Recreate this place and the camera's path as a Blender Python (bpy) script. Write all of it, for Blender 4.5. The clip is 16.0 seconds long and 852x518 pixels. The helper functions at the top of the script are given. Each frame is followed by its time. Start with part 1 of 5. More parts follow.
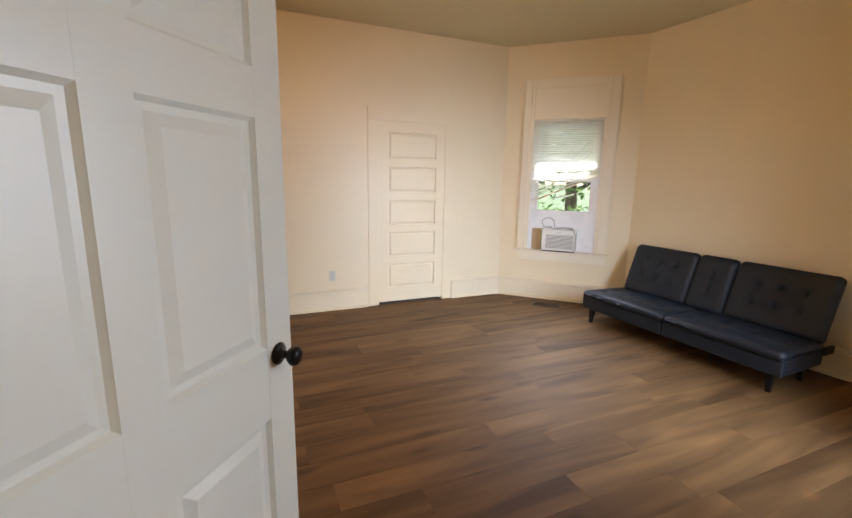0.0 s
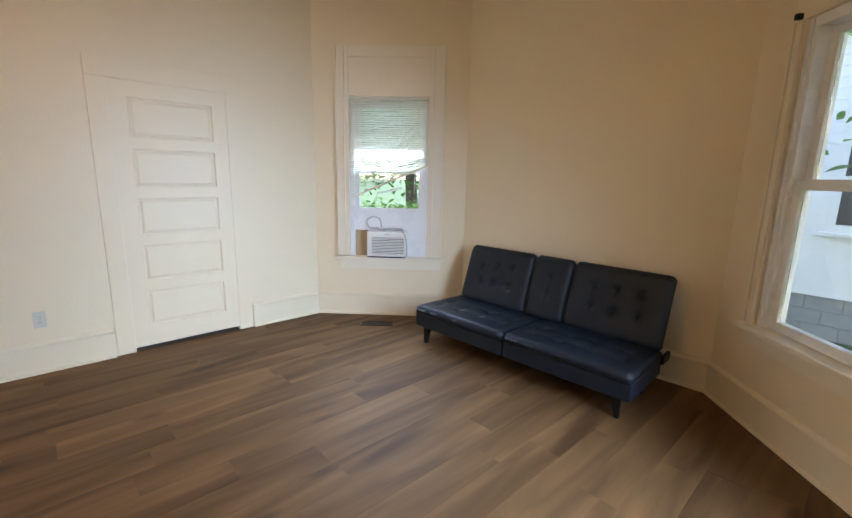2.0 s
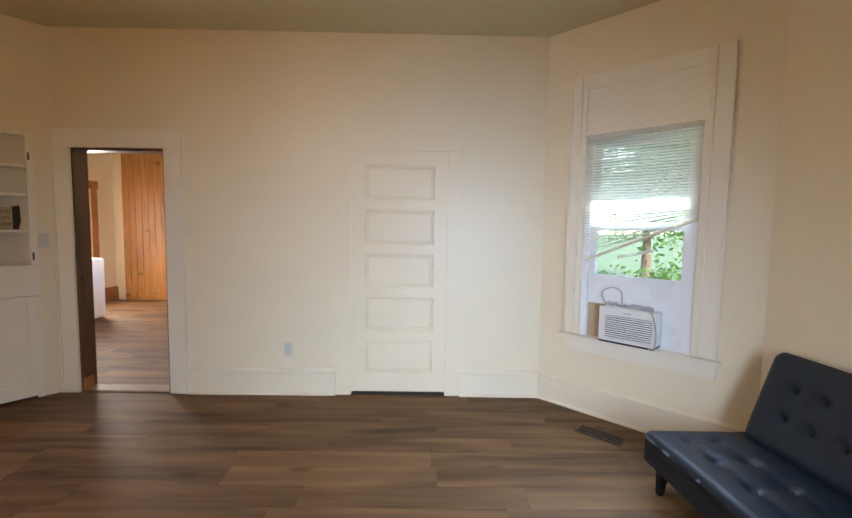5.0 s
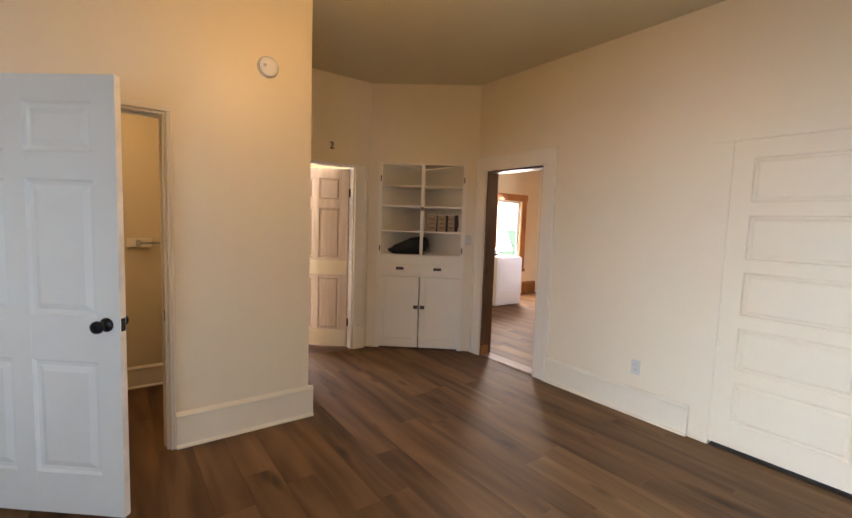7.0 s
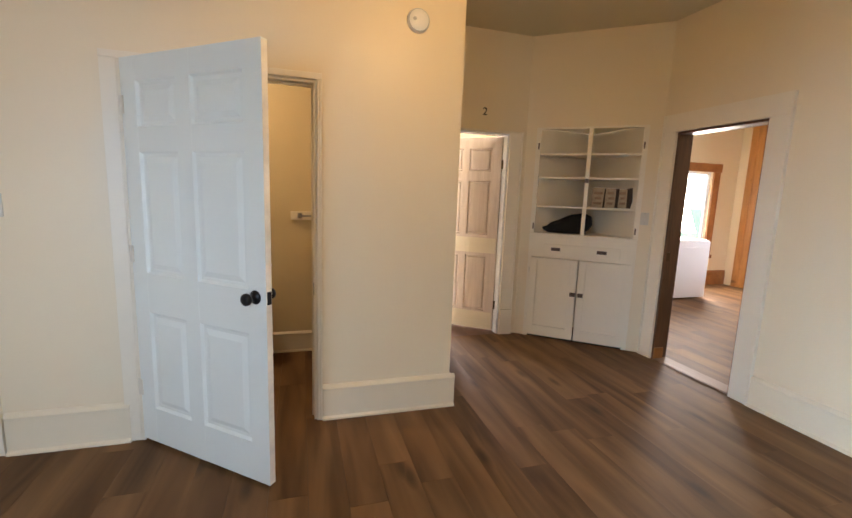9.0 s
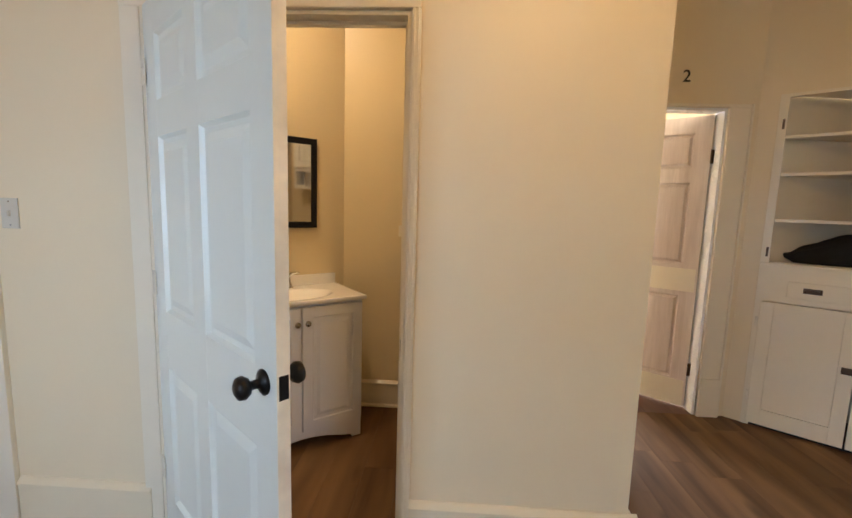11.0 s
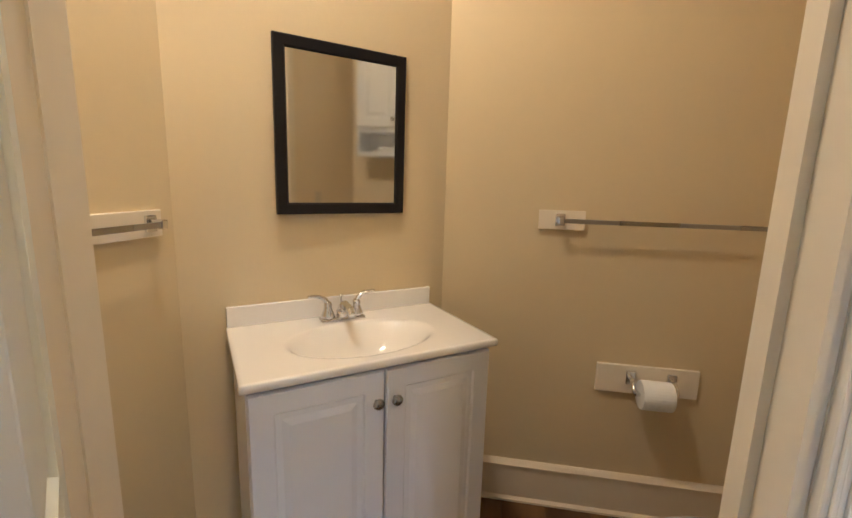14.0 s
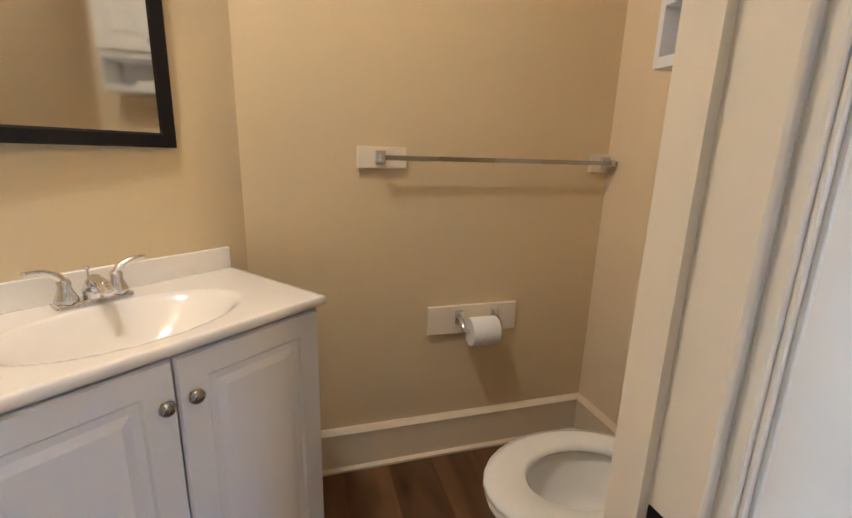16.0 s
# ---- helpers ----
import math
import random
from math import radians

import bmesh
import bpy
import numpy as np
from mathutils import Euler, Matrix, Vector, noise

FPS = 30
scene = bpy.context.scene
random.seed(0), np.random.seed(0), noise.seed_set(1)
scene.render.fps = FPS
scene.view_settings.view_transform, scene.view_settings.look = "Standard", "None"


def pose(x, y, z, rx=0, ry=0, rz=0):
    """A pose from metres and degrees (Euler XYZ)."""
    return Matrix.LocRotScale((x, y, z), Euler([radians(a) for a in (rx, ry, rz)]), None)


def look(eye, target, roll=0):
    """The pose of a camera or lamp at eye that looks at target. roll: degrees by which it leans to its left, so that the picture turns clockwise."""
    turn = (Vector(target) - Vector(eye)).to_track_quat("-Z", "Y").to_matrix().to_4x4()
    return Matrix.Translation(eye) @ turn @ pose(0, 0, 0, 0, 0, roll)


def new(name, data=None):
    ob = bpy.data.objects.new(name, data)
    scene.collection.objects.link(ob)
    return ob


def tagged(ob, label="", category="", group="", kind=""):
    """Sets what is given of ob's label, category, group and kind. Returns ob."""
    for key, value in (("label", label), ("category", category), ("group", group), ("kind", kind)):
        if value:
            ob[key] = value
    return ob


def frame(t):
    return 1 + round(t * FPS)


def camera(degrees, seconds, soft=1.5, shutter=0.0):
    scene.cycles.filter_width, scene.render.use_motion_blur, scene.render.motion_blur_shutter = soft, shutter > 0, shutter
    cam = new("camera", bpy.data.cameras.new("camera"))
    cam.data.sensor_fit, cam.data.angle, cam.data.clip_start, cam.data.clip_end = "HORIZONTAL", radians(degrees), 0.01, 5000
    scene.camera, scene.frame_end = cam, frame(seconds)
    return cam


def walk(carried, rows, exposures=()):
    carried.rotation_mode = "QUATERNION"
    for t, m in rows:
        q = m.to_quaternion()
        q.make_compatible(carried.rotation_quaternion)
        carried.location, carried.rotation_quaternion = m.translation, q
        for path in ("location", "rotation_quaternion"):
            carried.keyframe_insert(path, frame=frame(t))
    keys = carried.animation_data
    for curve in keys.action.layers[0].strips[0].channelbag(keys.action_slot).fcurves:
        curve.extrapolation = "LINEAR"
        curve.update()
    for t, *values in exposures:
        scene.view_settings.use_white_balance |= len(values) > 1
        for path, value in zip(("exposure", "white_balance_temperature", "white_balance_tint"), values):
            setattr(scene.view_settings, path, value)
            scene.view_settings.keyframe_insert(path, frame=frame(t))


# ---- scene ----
cam = camera(90.6, 16.0)
PATH = [
    (0, (-0.28, -0.397, 1.451), (0.491, 1.41, 1.077), 1.0),
    (0.5, (-0.143, -0.267, 1.433), (0.797, 1.451, 1.027), 0.7),
    (1, (0.072, -0.106, 1.411), (1.2, 1.49, 0.989), 1.0),
    (1.5, (0.361, 0.094, 1.418), (1.618, 1.594, 1.008), 1.1),
    (2, (0.613, 0.286, 1.418), (1.948, 1.725, 1.034), 1.2),
    (2.5, (0.883, 0.403, 1.42), (2.257, 1.813, 1.067), 1.4),
    (3, (1.134, 0.49, 1.452), (2.494, 1.919, 1.125), 1.6),
    (5.5, (1.755, 0.657, 1.442), (1.274, 2.593, 1.301), 1.2),
    (6, (1.896, 0.729, 1.473), (0.956, 2.488, 1.325), 1.7),
    (6.5, (2.099, 0.851, 1.455), (0.747, 2.319, 1.312), 1.6),
    (7, (2.153, 0.867, 1.453), (0.551, 2.053, 1.287), 2.0),
    (7.5, (2.155, 0.864, 1.449), (0.417, 1.831, 1.238), 2.2),
    (8, (2.098, 0.892, 1.441), (0.288, 1.702, 1.18), 2.2),
    (10.5, (1.028, 1.24, 1.408), (-0.951, 1.361, 1.142), 1.8),
    (11, (0.746, 1.264, 1.382), (-1.236, 1.167, 1.135), 1.7),
    (11.5, (0.515, 1.267, 1.378), (-1.449, 0.969, 1.148), 1.7),
    (12, (0.31, 1.176, 1.366), (-1.62, 0.709, 1.13), 1.0),
    (12.5, (0.096, 1.107, 1.343), (-1.814, 0.559, 1.111), 1.2),
    (13, (-0.119, 1.029, 1.42), (-2.009, 0.477, 1.085), 1.2),
    (13.5, (-0.229, 0.905, 1.39), (-2.144, 0.447, 1.044), 1.8),
    (14, (-0.346, 0.789, 1.34), (-2.287, 0.462, 0.987), 1.6),
    (14.5, (-0.434, 0.745, 1.292), (-2.4, 0.644, 0.937), 1.8),
    (15, (-0.499, 0.753, 1.256), (-2.455, 0.927, 0.877), 1.8),
    (15.5, (-0.562, 0.749, 1.231), (-2.47, 1.164, 0.796), 1.8),
    (16, (-0.553, 0.762, 1.227), (-2.416, 1.312, 0.751), 1.6),
]
walk(cam, [(t, look(eye, target, roll)) for t, eye, target, roll in PATH], exposures=[(0, 3.3, 8100, 29), (1, 3.28, 7350, 26), (1.5, 3.22, 7000, 23), (2.5, 3.18, 6750, 22), (3, 3.08, 6850, 23), (5.5, 3.18, 6950, 24), (6.2, 3.2, 7150, 28), (8, 3.42, 7000, 25), (10.5, 3.55, 6650, 19), (11.5, 3.47, 6650, 22), (12, 3.36, 6800, 24), (12.5, 3.42, 6800, 26), (13, 3.6, 6350, 22), (13.5, 3.76, 5850, 21), (14, 3.88, 5350, 19), (15, 4.03, 5120, 19), (16, 4.08, 5020, 19)])

# ---- world, sun, lamps ----
world = bpy.data.worlds.new("sky")
scene.world = world
world.use_nodes = True
wn = world.node_tree.nodes
sky = wn.new("ShaderNodeTexSky")
sky.sky_type = 'NISHITA'
sky.sun_disc = False
TO_SUN = Vector((0.25, -0.80, 0.55)).normalized()
sky.sun_elevation = math.asin(TO_SUN.z)
sky.sun_rotation = math.atan2(TO_SUN.x, TO_SUN.y)
world.node_tree.links.new(sky.outputs[0], wn["Background"].inputs[0])
wn["Background"].inputs[1].default_value = 0.13


def lamp(name, kind, place, energy, colour, target=None, **more):
    data = bpy.data.lights.new(name, kind)
    data.energy, data.color = energy, colour
    for key, value in more.items():
        if key == "size":
            data.size = value
        elif key == "size_y":
            data.shape = 'RECTANGLE'
            data.size_y = value
        elif key == "spread":
            data.spread = value
        elif key == "angle":
            data.angle = value
        elif key == "radius":
            data.shadow_soft_size = value
    ob = new(name, data)
    ob.matrix_world = look(place, target) if target is not None else Matrix.Translation(place)
    return ob


lamp("sun", 'SUN', Vector((0, 0, 20)), 1.8, (1.0, 0.94, 0.85), Vector((0, 0, 20)) - TO_SUN, angle=radians(0.6))
DAY = (0.80, 0.90, 1.0)
# next two: fill lamps added in the unseen twin window, aimed west and north
lamp("unseen_window_fill_west", 'AREA', (2.54, -0.39, 1.45), 1.3, (0.52, 0.75, 1.0), (1.54, -0.28, 1.28), size=0.80, size_y=1.50, spread=radians(88))
lamp("unseen_window_fill_north", 'AREA', (2.535, -0.385, 1.40), 5.2, (0.48, 0.73, 1.0), (2.37, 0.615, 1.03), size=0.80, size_y=1.40, spread=radians(82))
lamp("window_skylight_northeast", 'AREA', (3.150, 3.588, 1.70), 1.6, (0.50, 0.74, 1.0), (2.443, 2.881, 0.55), size=0.64, size_y=0.60, spread=radians(88))
lamp("window_light_kitchen", 'AREA', (-1.65, 8.45, 1.6), 6.5, DAY, (-1.4, 6.0, 0.4), size=0.85, size_y=0.85)
lamp("window_light_laundry", 'AREA', (-3.96, 7.60, 1.5), 9.0, (1.0, 0.97, 0.86), (-2.5, 6.2, 0.8), size=0.6, size_y=1.2)
lamp("window_light_back_room", 'AREA', (-4.15, 2.1, 1.5), 20.0, DAY, (-2.2, 2.9, 1.1), size=1.0, size_y=1.4)
lamp("ceiling_bulb", 'POINT', (0.40, 1.71, 2.53), 2.3, (1.0, 0.655, 0.25), radius=0.05)
lamp("bathroom_lamp", 'AREA', (-1.14, 0.30, 2.86), 1.2, (1.0, 0.82, 0.54), (-1.14, 0.301, 1.0), size=0.16, size_y=0.16)


# ---- materials ----
def nodes_of(name):
    m = bpy.data.materials.new(name)
    m.use_nodes = True
    return m, m.node_tree.nodes, m.node_tree.links, m.node_tree.nodes["Principled BSDF"]


def plain(name, colour, rough=0.5, metal=0.0, vary=0.06, scale=3.0, bump=0.05, fine=120.0, spec=0.5, stretch=(1, 1, 1), coat=0.0):
    """A surface with slow blotches, a fine grain and a fine relief."""
    m, n, l, b = nodes_of(name)
    tc = n.new("ShaderNodeTexCoord")
    mp = n.new("ShaderNodeMapping")
    mp.inputs["Scale"].default_value = stretch
    l.new(tc.outputs["Object"], mp.inputs[0])
    big = n.new("ShaderNodeTexNoise")
    big.inputs["Scale"].default_value, big.inputs["Detail"].default_value = scale, 4
    small = n.new("ShaderNodeTexNoise")
    small.inputs["Scale"].default_value, small.inputs["Detail"].default_value = fine, 3
    l.new(mp.outputs[0], big.inputs["Vector"])
    l.new(mp.outputs[0], small.inputs["Vector"])
    add = n.new("ShaderNodeMath")
    add.operation = 'MULTIPLY_ADD'
    add.inputs[1].default_value = 0.3
    l.new(small.outputs["Fac"], add.inputs[0])
    l.new(big.outputs["Fac"], add.inputs[2])
    ramp = n.new("ShaderNodeMapRange")
    ramp.inputs["From Min"].default_value, ramp.inputs["From Max"].default_value = 0.35, 0.95
    ramp.inputs["To Min"].default_value, ramp.inputs["To Max"].default_value = 1 - vary, 1 + vary
    l.new(add.outputs[0], ramp.inputs["Value"])
    mul = n.new("ShaderNodeVectorMath")
    mul.operation = 'SCALE'
    mul.inputs[0].default_value = colour[:3]
    l.new(ramp.outputs[0], mul.inputs["Scale"])
    l.new(mul.outputs[0], b.inputs["Base Color"])
    rr = n.new("ShaderNodeMapRange")
    rr.inputs["To Min"].default_value, rr.inputs["To Max"].default_value = max(0.02, rough - 0.08), min(1, rough + 0.08)
    l.new(big.outputs["Fac"], rr.inputs["Value"])
    l.new(rr.outputs[0], b.inputs["Roughness"])
    b.inputs["Metallic"].default_value = metal
    b.inputs["Specular IOR Level"].default_value = spec
    b.inputs["Coat Weight"].default_value = coat
    if bump:
        bp = n.new("ShaderNodeBump")
        bp.inputs["Strength"].default_value, bp.inputs["Distance"].default_value = bump, 0.01
        l.new(add.outputs[0], bp.inputs["Height"])
        l.new(bp.outputs[0], b.inputs["Normal"])
    return m


def wood(name, dark, light, along=(1, 14, 14), rough=0.42, piece=0.35, bump=0.12, knots=True, spec=0.5, fine_share=0.35, detail=8):
    """Planks: long grain, a few knots, each piece with a tone and grain of its own."""
    m, n, l, b = nodes_of(name)
    tc = n.new("ShaderNodeTexCoord")
    info = n.new("ShaderNodeObjectInfo")
    shift = n.new("ShaderNodeVectorMath")
    shift.operation = 'SCALE'
    shift.inputs[0].default_value = (37.0, 21.0, 11.0)
    l.new(info.outputs["Random"], shift.inputs["Scale"])
    off = n.new("ShaderNodeVectorMath")
    l.new(tc.outputs["Object"], off.inputs[0])
    l.new(shift.outputs[0], off.inputs[1])
    mp = n.new("ShaderNodeMapping")
    mp.inputs["Scale"].default_value = along
    l.new(off.outputs[0], mp.inputs[0])
    grain = n.new("ShaderNodeTexNoise")
    grain.inputs["Scale"].default_value, grain.inputs["Detail"].default_value, grain.inputs["Distortion"].default_value = 1.6, detail, 0.6
    l.new(mp.outputs[0], grain.inputs["Vector"])
    fine = n.new("ShaderNodeTexNoise")
    fine.inputs["Scale"].default_value, fine.inputs["Detail"].default_value = 9, 4
    l.new(mp.outputs[0], fine.inputs["Vector"])
    mixf = n.new("ShaderNodeMath")
    mixf.operation = 'MULTIPLY_ADD'
    mixf.inputs[1].default_value = fine_share
    l.new(fine.outputs["Fac"], mixf.inputs[0])
    l.new(grain.outputs["Fac"], mixf.inputs[2])
    tone = n.new("ShaderNodeMath")
    tone.operation = 'MULTIPLY_ADD'
    tone.inputs[1].default_value = piece
    l.new(info.outputs["Random"], tone.inputs[0])
    l.new(mixf.outputs[0], tone.inputs[2])
    rg = n.new("ShaderNodeMapRange")
    rg.inputs["From Min"].default_value, rg.inputs["From Max"].default_value = 0.325 + 0.5 * fine_share, 0.745 + 0.5 * fine_share + piece
    l.new(tone.outputs[0], rg.inputs["Value"])
    ramp = n.new("ShaderNodeValToRGB")
    ramp.color_ramp.elements[0].color, ramp.color_ramp.elements[1].color = (*dark, 1), (*light, 1)
    l.new(rg.outputs[0], ramp.inputs[0])
    out = ramp.outputs[0]
    if knots:
        kn = n.new("ShaderNodeTexVoronoi")
        kn.inputs["Scale"].default_value = 1.0
        km = n.new("ShaderNodeMapping")
        km.inputs["Scale"].default_value = (1.5, 4.5, 4.5)
        l.new(off.outputs[0], km.inputs[0])
        l.new(km.outputs[0], kn.inputs["Vector"])
        kr = n.new("ShaderNodeMapRange")
        kr.inputs["From Min"].default_value, kr.inputs["From Max"].default_value = 0.05, 0.17
        kr.inputs["To Min"].default_value, kr.inputs["To Max"].default_value = 0.45, 1.0
        l.new(kn.outputs["Distance"], kr.inputs["Value"])
        ks = n.new("ShaderNodeVectorMath")
        ks.operation = 'SCALE'
        l.new(out, ks.inputs[0])
        l.new(kr.outputs[0], ks.inputs["Scale"])
        out = ks.outputs[0]
    l.new(out, b.inputs["Base Color"])
    rr = n.new("ShaderNodeMapRange")
    rr.inputs["To Min"].default_value, rr.inputs["To Max"].default_value = rough - 0.07, rough + 0.1
    b.inputs["Specular IOR Level"].default_value = spec
    l.new(fine.outputs["Fac"], rr.inputs["Value"])
    l.new(rr.outputs[0], b.inputs["Roughness"])
    bp = n.new("ShaderNodeBump")
    bp.inputs["Strength"].default_value, bp.inputs["Distance"].default_value = bump, 0.004
    l.new(mixf.outputs[0], bp.inputs["Height"])
    l.new(bp.outputs[0], b.inputs["Normal"])
    return m


def glass(name):
    m, n, l, b = nodes_of(name)
    b.inputs["Base Color"].default_value = (0.95, 0.98, 0.97, 1)
    b.inputs["Transmission Weight"].default_value = 1.0
    b.inputs["Roughness"].default_value = 0.0
    b.inputs["IOR"].default_value = 1.45
    return m


BATHPAINT = plain("tan_bathroom_paint", (0.69, 0.565, 0.345), 0.42, vary=0.025, scale=1.3, bump=0.10, fine=55)
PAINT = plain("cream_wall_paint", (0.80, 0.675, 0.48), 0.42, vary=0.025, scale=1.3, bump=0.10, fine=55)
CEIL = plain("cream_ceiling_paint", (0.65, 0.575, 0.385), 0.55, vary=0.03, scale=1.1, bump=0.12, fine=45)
TRIM = plain("cream_trim_paint", (0.82, 0.735, 0.59), 0.32, vary=0.03, scale=2.5, bump=0.05, fine=30)
BASE = plain("cream_baseboard_paint", (0.795, 0.685, 0.505), 0.34, vary=0.03, scale=2.5, bump=0.05, fine=30)
DOORW = plain("white_door_paint", (0.80, 0.83, 0.77), 0.33, vary=0.02, scale=2.0, bump=0.05, fine=40)
EDGE = plain("worn_cream_edge_paint", (0.76, 0.69, 0.57), 0.45, vary=0.22, scale=6.0, bump=0.12, fine=30)
VINYL = plain("white_vinyl", (0.84, 0.85, 0.86), 0.28, vary=0.015, bump=0.0)
FLOOR = wood("brown_vinyl_plank", (0.070, 0.032, 0.0115), (0.242, 0.128, 0.053), along=(0.58, 4.6, 4.6), rough=0.58, piece=0.11, bump=0.05, spec=0.30, fine_share=0.12, detail=2.5)
REDWOOD = wood("dark_red_floor_board", (0.06, 0.025, 0.02), (0.16, 0.07, 0.05), rough=0.45)
ORANGE = wood("orange_stained_wood", (0.30, 0.115, 0.025), (0.58, 0.27, 0.075), along=(10, 10, 1), rough=0.35, piece=0.2)
ORANGE_H = wood("orange_stained_trim", (0.22, 0.08, 0.02), (0.46, 0.19, 0.055), along=(3, 3, 3), rough=0.35, piece=0.2, knots=False)
BROWN = wood("dark_stained_jamb", (0.05, 0.022, 0.01), (0.20, 0.09, 0.04), along=(10, 10, 1), rough=0.4, knots=False)
THRESH = wood("worn_threshold_wood", (0.13, 0.075, 0.045), (0.27, 0.175, 0.115), along=(2, 20, 20), rough=0.5, knots=False)
PINE = wood("pale_stained_door_wood", (0.56, 0.45, 0.39), (0.80, 0.69, 0.62), along=(12, 12, 1), rough=0.5, piece=0.25, knots=False)
BLACK = plain("black_metal", (0.012, 0.012, 0.013), 0.32, 0.6, bump=0.0)
BLACKWOOD = plain("black_painted_wood", (0.009, 0.008, 0.009), 0.45, bump=0.03, spec=0.25)
OUTLET = plain("cream_outlet_plastic", (0.62, 0.58, 0.49), 0.4, vary=0.03, bump=0.0)
LEATHER = plain("blue_black_faux_leather", (0.006, 0.0122, 0.0215), 0.50, vary=0.18, scale=5, bump=0.22, fine=170, spec=0.40)
CHROME = plain("chrome", (0.75, 0.75, 0.76), 0.10, 1.0, vary=0.02, bump=0.0)
NICKEL = plain("brushed_nickel", (0.42, 0.41, 0.39), 0.28, 1.0, vary=0.05, bump=0.0)
BRONZE = plain("dark_bronze", (0.10, 0.065, 0.045), 0.35, 0.9, bump=0.0)
CULTURED = plain("white_cultured_marble", (0.86, 0.83, 0.78), 0.14, vary=0.015, bump=0.0, coat=0.3)
THERMO = plain("white_thermofoil", (0.82, 0.83, 0.87), 0.36, vary=0.012, bump=0.0)
PORCELAIN = plain("white_porcelain", (0.85, 0.83, 0.78), 0.08, vary=0.01, bump=0.0, coat=0.4)
PLASTIC = plain("white_plastic", (0.80, 0.79, 0.75), 0.35, vary=0.02, bump=0.0)
GREYPLASTIC = plain("grey_plastic", (0.45, 0.46, 0.46), 0.4, bump=0.0)
# near-black colour that paints the shade inside gaps, slots and openings
RECESS_SHADE = plain("painted_recess_shade", (0.01, 0.01, 0.01), 0.8, bump=0.0)
PAPER = plain("white_tissue_paper", (0.86, 0.85, 0.82), 0.9, vary=0.03, scale=20, bump=0.2, fine=200)
BLIND = plain("translucent_blind_slat", (0.86, 0.86, 0.80), 0.5, vary=0.03, bump=0.0)
_n, _l = BLIND.node_tree.nodes, BLIND.node_tree.links
_tr, _mx = _n.new("ShaderNodeBsdfTranslucent"), _n.new("ShaderNodeMixShader")
_tr.inputs[0].default_value, _mx.inputs[0].default_value = (0.97, 0.96, 0.90, 1), 0.90
_l.new(_n["Principled BSDF"].outputs[0], _mx.inputs[1])
_l.new(_tr.outputs[0], _mx.inputs[2])
_l.new(_mx.outputs[0], _n["Material Output"].inputs[0])
CARD = plain("tan_cardboard", (0.50, 0.36, 0.22), 0.8, vary=0.1)
CABLE = plain("grey_white_cable", (0.45, 0.45, 0.44), 0.45, bump=0.0)
BLACKCLOTH = plain("black_fabric", (0.008, 0.008, 0.009), 0.9, vary=0.2, bump=0.4, fine=80)
BOOK = plain("brown_book_cover", (0.30, 0.20, 0.13), 0.6, vary=0.35, scale=14, bump=0.05)
SPINE = plain("dark_brown_book_spine", (0.035, 0.02, 0.014), 0.55, vary=0.2, bump=0.05)
BOOKL = plain("cream_book_cover", (0.42, 0.34, 0.24), 0.6, vary=0.3, scale=18, bump=0.05)
STEEL = plain("dark_stainless_steel", (0.10, 0.11, 0.115), 0.30, 0.7, vary=0.05, bump=0.0)
STEELSIDE = plain("dark_grey_appliance_side", (0.045, 0.048, 0.05), 0.5, 0.1, bump=0.05)
COUNTER = plain("white_laminate_counter", (0.75, 0.74, 0.72), 0.3, vary=0.03, bump=0.0)
SIDING = plain("white_lap_siding_paint", (0.80, 0.80, 0.78), 0.6, vary=0.04, bump=0.05, fine=40)
BLOCK = plain("grey_concrete_block", (0.30, 0.30, 0.29), 0.9, vary=0.12, scale=6, bump=0.5, fine=60)
ROOF = plain("grey_roof_shingle", (0.10, 0.10, 0.10), 0.9, vary=0.25, scale=8, bump=0.4)
DARKGLASS = plain("dark_window_glass", (0.05, 0.06, 0.07), 0.08, bump=0.0)
GRASS = plain("lawn_grass", (0.06, 0.12, 0.05), 0.9, vary=0.4, scale=9, bump=0.6, fine=90)
BARK = plain("tree_bark", (0.10, 0.075, 0.055), 0.95, vary=0.3, scale=8, bump=0.8, stretch=(1, 1, 0.2))
LEAF = plain("green_leaf", (0.06, 0.145, 0.05), 0.55, vary=0.45, scale=2.0, bump=0.0)
_n, _l = LEAF.node_tree.nodes, LEAF.node_tree.links
_tr, _mx = _n.new("ShaderNodeBsdfTranslucent"), _n.new("ShaderNodeMixShader")
_tr.inputs[0].default_value, _mx.inputs[0].default_value = (0.16, 0.34, 0.07, 1), 0.5
_l.new(_n["Principled BSDF"].outputs[0], _mx.inputs[1])
_l.new(_tr.outputs[0], _mx.inputs[2])
_l.new(_mx.outputs[0], _n["Material Output"].inputs[0])
GLASS = glass("window_glass")
MIRROR = plain("silvered_mirror", (0.74, 0.76, 0.72), 0.02, 1.0, vary=0.0, bump=0.0)
NUMERAL = plain("dark_metal_numeral", (0.03, 0.025, 0.02), 0.4, 0.5, bump=0.0)
WATER = plain("bowl_shadow_porcelain", (0.80, 0.78, 0.73), 0.05, vary=0.0, bump=0.0)


# ---- builders ----
def thing(name, m, label="", category="", group="", kind=""):
    ob = new(name)
    ob.empty_display_size = 0.1
    ob.matrix_world = m
    return tagged(ob, label, category, group, kind)


